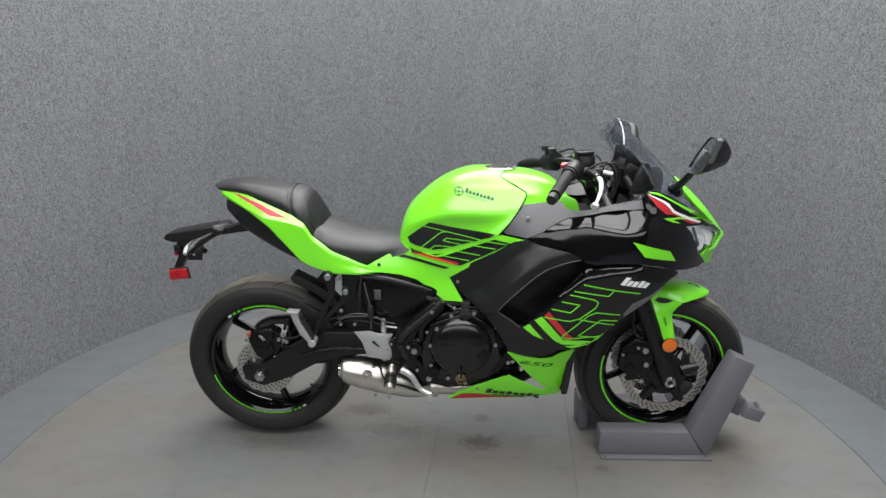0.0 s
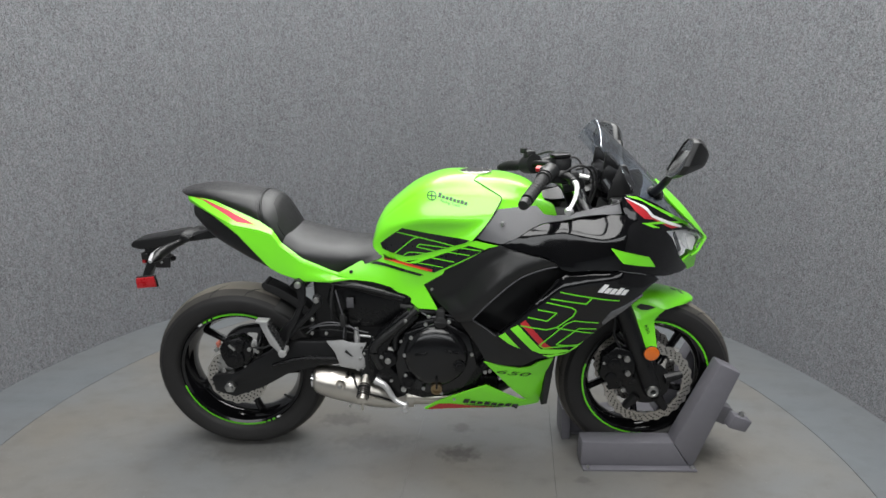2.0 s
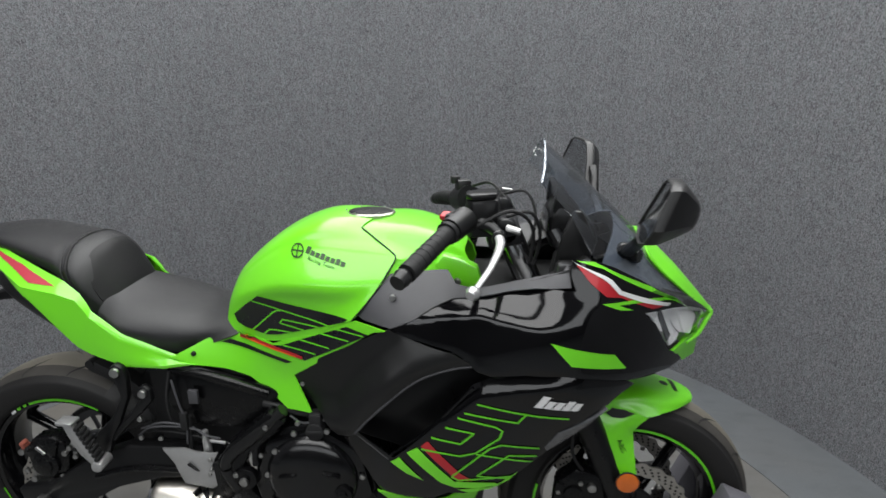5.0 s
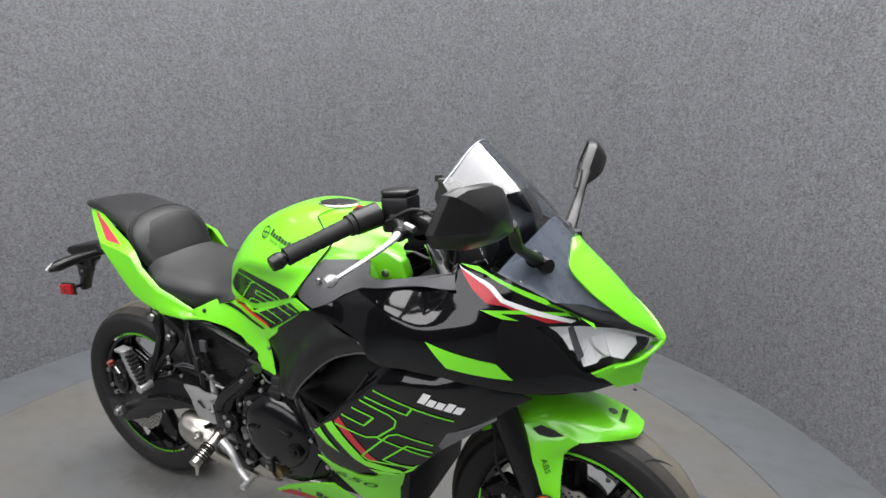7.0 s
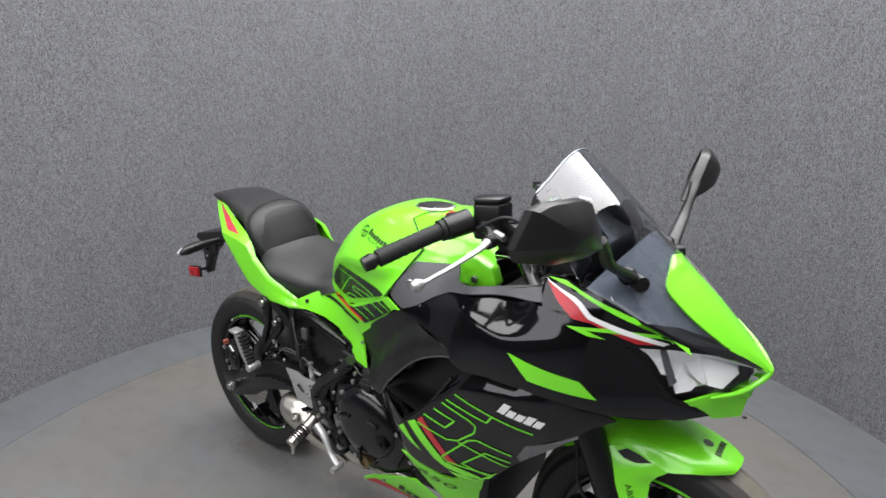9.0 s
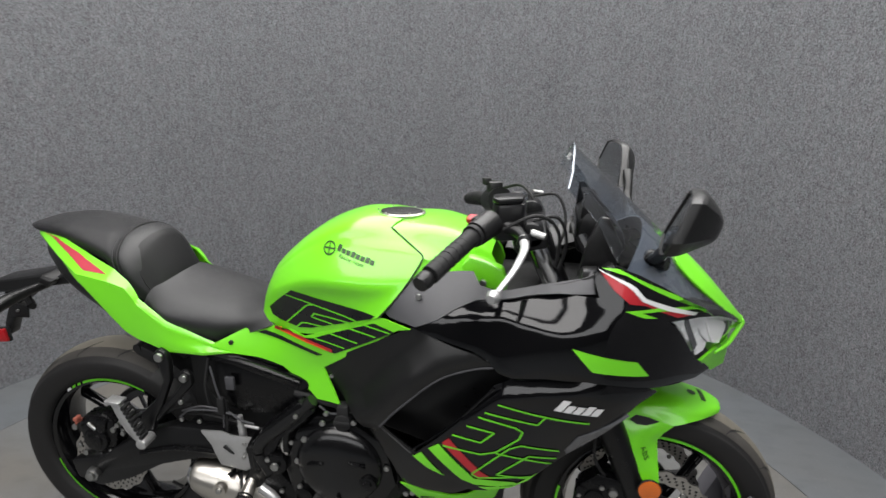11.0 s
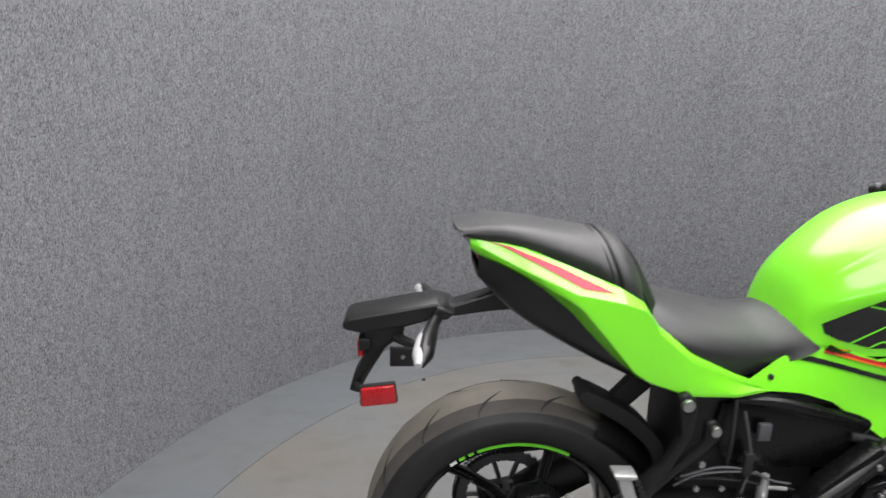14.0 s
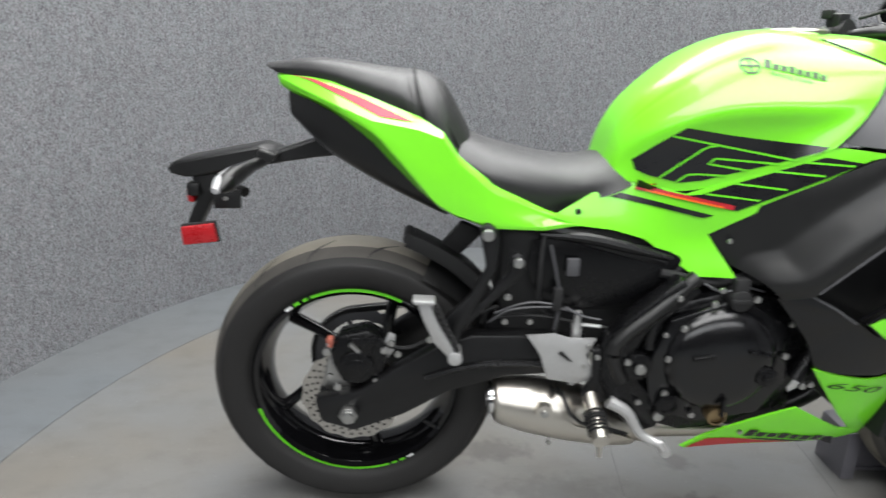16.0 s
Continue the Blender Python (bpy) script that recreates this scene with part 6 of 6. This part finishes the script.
for s in (-1, 1):
    def flip(q):
        return q if s < 0 else mirrored(q)

    hl = part("headlight", flip(panel(o_hl, FLAT_FAIR, 0.012, 0.003, 0.0, drop=0.032)), LAMP, bike, "swept clear headlight with silver reflectors")
    part("lens", lens_bm.copy() if s < 0 else mirrored(lens_bm), CLEAR, hl, "clear plastic lens").visible_shadow = False
    # stepped silver facets in the rear half, a lamp face in a dark bezel in front
    for poly, drop, mat, nm in (
            ([(0.672, 0.867), (0.700, 0.864), (0.712, 0.835), (0.722, 0.812), (0.716, 0.812), (0.695, 0.845)], 0.010, LAMP, "reflector"),
            ([(0.702, 0.864), (0.738, 0.853), (0.742, 0.825), (0.733, 0.796), (0.724, 0.812), (0.714, 0.836)], 0.016, LAMP, "reflector"),
            ([(0.734, 0.794), (0.743, 0.822), (0.752, 0.806), (0.768, 0.790), (0.760, 0.779), (0.741, 0.777)], 0.012, LAMP, "reflector"),
            ([(0.742, 0.851), (0.758, 0.846), (0.762, 0.836), (0.776, 0.811), (0.790, 0.783), (0.772, 0.788), (0.754, 0.809), (0.745, 0.826)], 0.016, LAMP, "divider"),
            # unlit face: the reflected ceiling is painted on as white
            ([(0.764, 0.838), (0.800, 0.824), (0.818, 0.812), (0.822, 0.800), (0.803, 0.776), (0.783, 0.786), (0.774, 0.811)], 0.008, LAMP_GLARE, "lamp_face"),
            ([(0.821, 0.814), (0.846, 0.804), (0.836, 0.786), (0.815, 0.773), (0.804, 0.774), (0.825, 0.799)], 0.008, GLOSS, "bezel"),
            # dark strip painted in as shade between the facets
            ([(0.706, 0.858), (0.716, 0.856), (0.740, 0.800), (0.732, 0.792)], 0.004, SMOKELENS, "shadow_slot"),
            ([(0.748, 0.850), (0.790, 0.838), (0.832, 0.817), (0.840, 0.806), (0.833, 0.810), (0.800, 0.828), (0.764, 0.840)], 0.008, LAMP, "brow")):
        part(nm, flip(panel(poly, lambda x, z: FLAT_FAIR(x, z) - 0.45 * (z - 0.775), 0.03, 0.004, 0.0, drop=drop - 0.008)), mat, hl, "lamp face painted white for the ceiling's reflection" if nm == "lamp_face" else "", 8)
lens_bm.free()
# green nose rim and far-side green cowl
part("nose_rim", join(tube([(0.862, -0.006, 0.808), (0.866, -0.004, 0.800), (0.852, -0.016, 0.782), (0.826, -0.050, 0.768), (0.79, -0.092, 0.766)], [0.004, 0.006, 0.0055, 0.005, 0.003], 10),
                      tube([(0.79, 0.085, 0.853), (0.835, 0.045, 0.829), (0.866, 0.004, 0.803), (0.852, 0.016, 0.782), (0.826, 0.050, 0.768)], [0.004, 0.005, 0.006, 0.0055, 0.005], 10)), GREEN, bike, "lime green nose rim")
K = [[(0.866, -0.008, 0.800), (0.870, 0.000, 0.806), (0.862, 0.018, 0.810), (0.84, 0.045, 0.815), (0.80, 0.10, 0.838)],
     [(0.822, -0.046, 0.836), (0.832, -0.020, 0.848), (0.826, 0.020, 0.852), (0.80, 0.070, 0.848), (0.762, 0.125, 0.862)],
     [(0.764, -0.078, 0.888), (0.777, -0.040, 0.905), (0.777, 0.010, 0.908), (0.76, 0.075, 0.893), (0.70, 0.160, 0.905)],
     [(0.725, -0.087, 0.923), (0.735, -0.045, 0.942), (0.737, 0.005, 0.948), (0.715, 0.080, 0.932), (0.66, 0.170, 0.930)],
     [(0.698, -0.085, 0.953), (0.708, -0.040, 0.966), (0.712, 0.005, 0.969), (0.69, 0.085, 0.955), (0.64, 0.175, 0.945)],
     [(0.690, -0.058, 0.975), (0.698, -0.030, 0.980), (0.700, 0.005, 0.982), (0.68, 0.080, 0.966), (0.63, 0.178, 0.951)],
     [(0.682, -0.014, 0.995), (0.688, 0.000, 0.994), (0.689, 0.020, 0.990), (0.67, 0.080, 0.975), (0.62, 0.180, 0.957)]]
part("cowl_top", loft(K, 5, 5, False), GREEN, bike, "lime green raised nose cowl below the screen", sharp=50)
part("nose_top", loft([[(0.862, 0, 0.806), (0.83, -0.05, 0.83), (0.79, -0.09, 0.850)], [(0.82, 0, 0.848), (0.795, -0.06, 0.856), (0.762, -0.115, 0.864)], [(0.76, 0, 0.885), (0.73, -0.09, 0.888), (0.69, -0.155, 0.908)]], 5, 5), GLOSS, bike)
chin = [(0.744, 0.754), (0.795, 0.766), (0.832, 0.760), (0.838, 0.738), (0.833, 0.710), (0.795, 0.712), (0.772, 0.736)]
part("nose_chin", join(panel(chin, F_FAIR, 0.01, 0.006, 0.002), mirrored(panel(chin, F_FAIR, 0.01, 0.006, 0.002)), prism([(0.80, 0.764), (0.838, 0.772), (0.846, 0.748), (0.822, 0.736)], -0.020, 0.020, 0.006)), GREEN, bike, "lime green chin of the nose")
part("nose_floor", loft([[(0.81, 0, 0.722), (0.80, -0.05, 0.722), (0.775, -0.085, 0.728)], [(0.74, 0, 0.715), (0.73, -0.10, 0.715), (0.71, -0.15, 0.726)], [(0.64, 0, 0.72), (0.64, -0.14, 0.72), (0.64, -0.21, 0.742)]], 4, 4), MATTE, bike)
part("nose_backing", prism([(0.52, 0.93), (0.66, 0.88), (0.76, 0.84), (0.80, 0.80), (0.74, 0.74), (0.60, 0.74), (0.50, 0.82)], -0.05, 0.05, 0.01), RUBBER, bike)
part("front_signal", panel([(0.485, 0.601), (0.508, 0.640), (0.545, 0.655), (0.605, 0.685), (0.585, 0.672), (0.535, 0.629), (0.49, 0.59)], lambda x, z: F_FAIR(x, z) + 0.006, 0.01, 0.008, 0.003), SMOKELENS, bike, "smoked front turn signal set flush in the fairing")

K = [[(0.478, 0, 1.178), (0.474, -0.06, 1.164), (0.467, -0.115, 1.135), (0.462, -0.152, 1.113)],
     [(0.535, 0, 1.128), (0.532, -0.07, 1.112), (0.525, -0.13, 1.078), (0.518, -0.168, 1.056)],
     [(0.61, 0, 1.060), (0.603, -0.08, 1.044), (0.585, -0.145, 1.008), (0.566, -0.185, 0.978)],
     [(0.69, 0, 0.985), (0.682, -0.07, 0.970), (0.664, -0.125, 0.947), (0.642, -0.168, 0.938)],
     [(0.765, 0, 0.915), (0.757, -0.06, 0.903), (0.74, -0.10, 0.889), (0.715, -0.143, 0.894)],
     [(0.82, 0, 0.858), (0.812, -0.04, 0.854), (0.80, -0.065, 0.852), (0.785, -0.088, 0.853)]]
screen = part("windscreen", loft(K, 6, 6, thick=0.0), SMOKE, bike, "smoked transparent windscreen", sharp=70)
screen.visible_shadow = False
part("screen_edge", tube([(0.464, -0.154, 1.113), (0.472, -0.115, 1.136), (0.477, -0.06, 1.165), (0.480, 0, 1.179), (0.477, 0.06, 1.165), (0.472, 0.115, 1.136), (0.464, 0.154, 1.113)], 0.0016, 8), EDGE, screen)
for s in (-1, 1):
    part("screen_edge", tube([(0.463, s * 0.153, 1.112), (0.519, s * 0.169, 1.055), (0.567, s * 0.186, 0.977), (0.600, s * 0.178, 0.955), (0.642, s * 0.169, 0.938)], 0.0013, 6), CLEAR, screen)
# cockpit
under = [[(0.632, 0, 1.026), (0.622, -0.080, 1.010), (0.598, -0.142, 0.980), (0.580, -0.176, 0.955)],
         [(0.684, 0, 0.978), (0.676, -0.070, 0.963), (0.658, -0.123, 0.940), (0.638, -0.163, 0.930)],
         [(0.759, 0, 0.908), (0.751, -0.060, 0.896), (0.734, -0.098, 0.882), (0.711, -0.139, 0.886)],
         [(0.812, 0, 0.853), (0.804, -0.040, 0.848), (0.793, -0.063, 0.846), (0.780, -0.085, 0.846)]]
# black inner panel, coloured slate to paint in the reflected wall
part("screen_panel", loft(under, 6, 6), BACKING_SHEEN, bike, "dark panel under the lower screen, wall reflection in its slate colour")
dash = part("dashboard", join(prism([(0.492, 0.968), (0.496, 1.030), (0.510, 1.052), (0.585, 1.012), (0.595, 0.975), (0.55, 0.945)], -0.075, 0.075, 0.008), prism([(0.497, 1.035), (0.503, 1.090), (0.512, 1.090), (0.575, 1.020)], -0.072, -0.058, 0.004), prism([(0.497, 1.035), (0.503, 1.090), (0.512, 1.090), (0.575, 1.020)], 0.058, 0.072, 0.004), tube([(0.50, -0.08, 1.0), (0.53, -0.12, 0.95), (0.55, -0.16, 0.91)], 0.014, 10), tube([(0.50, 0.08, 1.0), (0.53, 0.12, 0.95), (0.55, 0.16, 0.91)], 0.014, 10)), BLACK, bike, "black instrument cluster behind the screen")
part("display", prism([(0.4905, 0.985), (0.4925, 1.028), (0.4945, 1.028), (0.4925, 0.985)], -0.066, 0.066, 0.0005), GLOSS, dash)
for s in (-1, 1):
    part("inner_fairing", loft([[(0.34, s * 0.15, 0.90), (0.345, s * 0.19, 0.915)], [(0.42, s * 0.14, 0.90), (0.42, s * 0.205, 0.932)], [(0.50, s * 0.12, 0.93), (0.505, s * 0.21, 0.958)], [(0.55, s * 0.10, 0.96), (0.55, s * 0.20, 0.985)]], 4, 4, False), MATTE, bike)
for s in (-1, 1):
    part("cockpit_stay", join(prism([(0.488, 0.905), (0.498, 0.966), (0.540, 0.968), (0.556, 0.900)], s * 0.195, s * 0.160, 0.006), prism([(0.496, 0.955), (0.508, 1.010), (0.528, 1.060), (0.545, 1.058), (0.575, 1.000), (0.560, 0.950)], s * 0.150, s * 0.138, 0.004)), MATTE, bike)
part("cockpit_floor", box((0.33, -0.15, 0.80), (0.60, 0.15, 0.87), 0.01), RUBBER, bike)
# bars
part("top_clamp", join(prism([(0.36, 1.0), (0.43, 1.015), (0.435, 0.985), (0.37, 0.97)], -0.13, 0.13, 0.008), disc((0.40, 1.01), 0.026, -0.13, -0.08, 24, 0.004), disc((0.40, 1.01), 0.026, 0.08, 0.13, 24, 0.004)), BLACK, bike)
part("clamp_bolt", tube([(0.382, -0.105, 1.030), (0.374, -0.105, 1.050)], [0.010, 0.009], 16), CHROME, bike)
part("clamp_bolt", tube([(0.382, 0.105, 1.030), (0.374, 0.105, 1.050)], [0.010, 0.009], 16), CHROME, bike)
part("ignition_lock", tube([(0.365, 0, 0.985), (0.36, 0, 1.02)], 0.022, 18), CHROME, bike)
part("steering_stem", tube([(0.50, 0, 0.78), (0.40, 0, 1.0)], 0.03, 14), BLACK, bike)
for s in (-1, 1):
    dz = -0.014 if s > 0 else 0.0
    part("handlebar", tube([(0.385, s * 0.105, 1.020), (0.345, s * 0.138, 1.034 + dz), (0.30, s * 0.20, 1.036 + 2 * dz), (0.222, s * 0.362, 0.988 + dz)], [0.016, 0.014, 0.0115, 0.0115], 12), BLACK, bike)
    grip = part("grip", tube([(0.290, s * 0.222, 1.030 + 1.9 * dz), (0.256, s * 0.292, 1.0095 + dz), (0.232, s * 0.342, 0.9945 + dz)], [0.0175, 0.0165, 0.0175], 16), RUBBER, bike, "black ribbed rubber grip")
    for k in range(7):
        t = 0.12 + 0.12 * k
        p = Vector((0.290, s * 0.222, 1.030 + 1.9 * dz)).lerp(Vector((0.232, s * 0.342, 0.9945 + dz)), t)
        d = Vector((-0.058, s * 0.12, -0.0355)).normalized()
        part("grip_rib", tube([p - 0.0025 * d, p + 0.0025 * d], 0.0176, 16), RUBBER, grip)
    part("bar_end", tube([(0.230, s * 0.346, 0.993 + dz), (0.226, s * 0.354, 0.991 + dz), (0.219, s * 0.368, 0.986 + dz)], [0.013, 0.0165, 0.014], 16), MATTE, grip)
    part("grip_flange", tube([(0.294, s * 0.214, 1.032 + 1.9 * dz), (0.290, s * 0.222, 1.030 + 1.9 * dz)], 0.022, 16), RUBBER, grip)
    sw = part("switchgear", join(tube([(0.322, s * 0.165, 1.044 + 2 * dz), (0.296, s * 0.212, 1.033 + 1.9 * dz)], [0.026, 0.024] if s < 0 else [0.034, 0.031], 16), box((-0.018, -0.016, -0.02), (0.018, 0.016, 0.016), 0.006, pose(0.305, s * 0.185, 1.045, 0, 0, s * 20))), MATTE, bike, "black handlebar switch block")
    if s < 0:
        part("stop_switch", box((-0.011, -0.010, -0.006), (0.011, 0.010, 0.006), 0.003, pose(0.287, -0.178, 1.053, 20, 0, -25)), RED, sw, "red engine stop switch")
    else:
        part("switch_knob", box((-0.01, -0.01, -0.008), (0.01, 0.01, 0.01), 0.003, pose(0.285, 0.19, 1.058, 0, 0, 25)), RUBBER, sw)
    part("lever_clamp", join(tube([(0.345, s * 0.150, 1.035 + dz), (0.370, s * 0.165, 1.030), (0.388, s * 0.185, 1.018)], [0.016, 0.012, 0.010], 12), disc((0.386, 1.015), 0.014, s * 0.172, s * 0.20, 16, 0.003)), BLACK, bike)
    lever = part("brake_lever" if s < 0 else "clutch_lever", join(tube([(0.385, s * 0.185, 1.022), (0.387, s * 0.225, 1.010), (0.372, s * 0.285, 0.992), (0.350, s * 0.335, 0.974), (0.342, s * 0.355, 0.968)], [0.0100, 0.0078, 0.0060, 0.0052, 0.0058], 12, 6, 0.75),
                 tube([(0.345, s * 0.348, 0.970), (0.341, s * 0.358, 0.9685), (0.337, s * 0.368, 0.967)], [0.008, 0.0125, 0.008], 14)), ALU, bike, "polished silver hand lever")
    part("adjuster", tube([(0.40, s * 0.19, 1.035), (0.425, s * 0.20, 1.03)], 0.007, 10), BOLT, lever)
part("brake_reservoir", join(prism([(0.322, -0.152), (0.335, -0.168), (0.384, -0.150), (0.389, -0.105), (0.36, -0.094), (0.322, -0.118)], 1.006, 1.080, 0.007, axis="z"), prism([(0.322, -0.152), (0.335, -0.167), (0.381, -0.147), (0.385, -0.103), (0.36, -0.092), (0.322, -0.117)], 1.080, 1.091, 0.004, axis="z"), tube([(0.365, -0.135, 1.03), (0.365, -0.135, 1.06)], 0.02, 14)), BLACK, bike, "black front brake fluid reservoir")
for path in ([(0.40, -0.14, 1.045), (0.45, -0.13, 1.05), (0.47, -0.11, 0.99), (0.45, -0.09, 0.90)], [(0.34, -0.17, 1.03), (0.41, -0.16, 1.06), (0.455, -0.13, 1.01), (0.44, -0.1, 0.88)],
             [(0.40, 0.16, 1.03), (0.46, 0.13, 1.04), (0.48, 0.1, 0.97), (0.44, 0.06, 0.88)], [(0.33, 0.16, 1.05), (0.38, 0.12, 1.06), (0.43, 0.08, 0.98), (0.42, 0.05, 0.88)]):
    part("control_cable", tube(path, 0.0036, 8), RUBBER, bike)
# mirrors; the far one hangs a little lower
for s in (-1, 1):
    dm = 0.020 if s > 0 else 0.0
    stalk = part("mirror", tube([(0.640, s * 0.120, 0.972), (0.640, s * 0.160, 0.993), (0.636, s * 0.222, 1.026 - 0.4 * dm), (0.640, s * 0.255, 1.058), (0.640, s * 0.280, 1.080)], [0.017, 0.014, 0.012, 0.010, 0.013], 12, 6, 0.7), MATTE, bike, "black rear-view mirror on a slim stalk")
    part("mirror_base", join(tube([(0.615, s * 0.085, 0.962), (0.665, s * 0.125, 0.965)], [0.016, 0.014], 10), disc((0.635, 0.975), 0.016, s * 0.11, s * 0.13, 16, 0.004)), BLACK, stalk)
    face = [(0.260, 1.062), (0.298, 1.112), (0.338, 1.151), (0.362, 1.160), (0.430, 1.163), (0.453, 1.157), (0.462, 1.103), (0.440, 1.078), (0.375, 1.059), (0.300, 1.052)]

    def head(y, z, k, dx):
        cy, cz = 0.37 + 0.35 * dx, 1.108 - 0.12 * dx
        yy, zz = cy + (y - cy) * k, cz + (z - cz) * k
        return (0.607 + dx - 0.24 * (yy - 0.37) + 0.35 * (zz - 1.11), s * yy, zz - dm)

    rows = [[head(y, z, k, dx) for y, z in face] for dx, k in ((0.004, 0.91), (0.0, 0.95), (0.001, 0.985), (0.005, 1.0), (0.014, 1.0), (0.022, 0.955), (0.046, 0.63), (0.058, 0.42), (0.063, 0.26))]
    bm, V = grid_bm(rows, True)
    bm.faces.new(V[-1])
    part("mirror_shell", bm, MATTE, stalk, "", 24)
    gl = [head(y, z, 0.93, 0.003) for y, z in face]
    bm = bmesh.new()
    bm.faces.new([bm.verts.new(p) for p in gl])
    bmesh.ops.solidify(bm, geom=list(bm.faces), thickness=0.002)
    part("mirror_glass", bm, MIRROR, stalk, "flat mirror glass")

# ---- wheel chock ----
chock = tagged(new("wheel_chock"), "grey painted steel wheel chock clamping the front tyre", "wheel chock")
for s in (-1, 1):
    part("base_flange", box((0.492, min(s * 0.150, s * 0.062), 0.0), (0.885, max(s * 0.150, s * 0.062), 0.008), 0.001), CHOCK, chock)
    part("side_rail", prism([(0.487, 0.008), (0.487, 0.102), (0.80, 0.102), (0.862, 0.008)], s * 0.128, s * 0.066, 0.005), CHOCK, chock)
    part("upright", prism([(0.80, 0.1), (0.920, 0.403), (0.990, 0.371), (0.882, 0.02), (0.865, 0.008)], s * 0.1285, s * 0.0655, 0.005), CHOCK, chock)
    for x in (0.51, 0.87):
        b = bolt((x, s * 0.14, 0.01), 0.008, chock)
        b.matrix_world = pose(x, s * 0.14, 0.012, -90, 0, 0)
part("cross_bar", prism([(0.955, 0.22), (1.02, 0.195), (1.0, 0.13), (0.93, 0.16)], -0.0645, 0.0645, 0.004), CHOCK, chock)
part("front_block", prism([(0.972, 0.235), (1.032, 0.212), (1.015, 0.172), (0.955, 0.190)], -0.168, -0.1295, 0.004), CHOCK, chock)
part("rear_cradle", prism([(0.45, 0.0), (0.445, 0.13), (0.475, 0.135), (0.484, 0.0)], 0.03, 0.13, 0.004), CHOCK, chock)
part("pin", tube([(1.0, -0.148, 0.215), (1.003, -0.148, 0.236)], 0.008, 12), BOLT, chock)
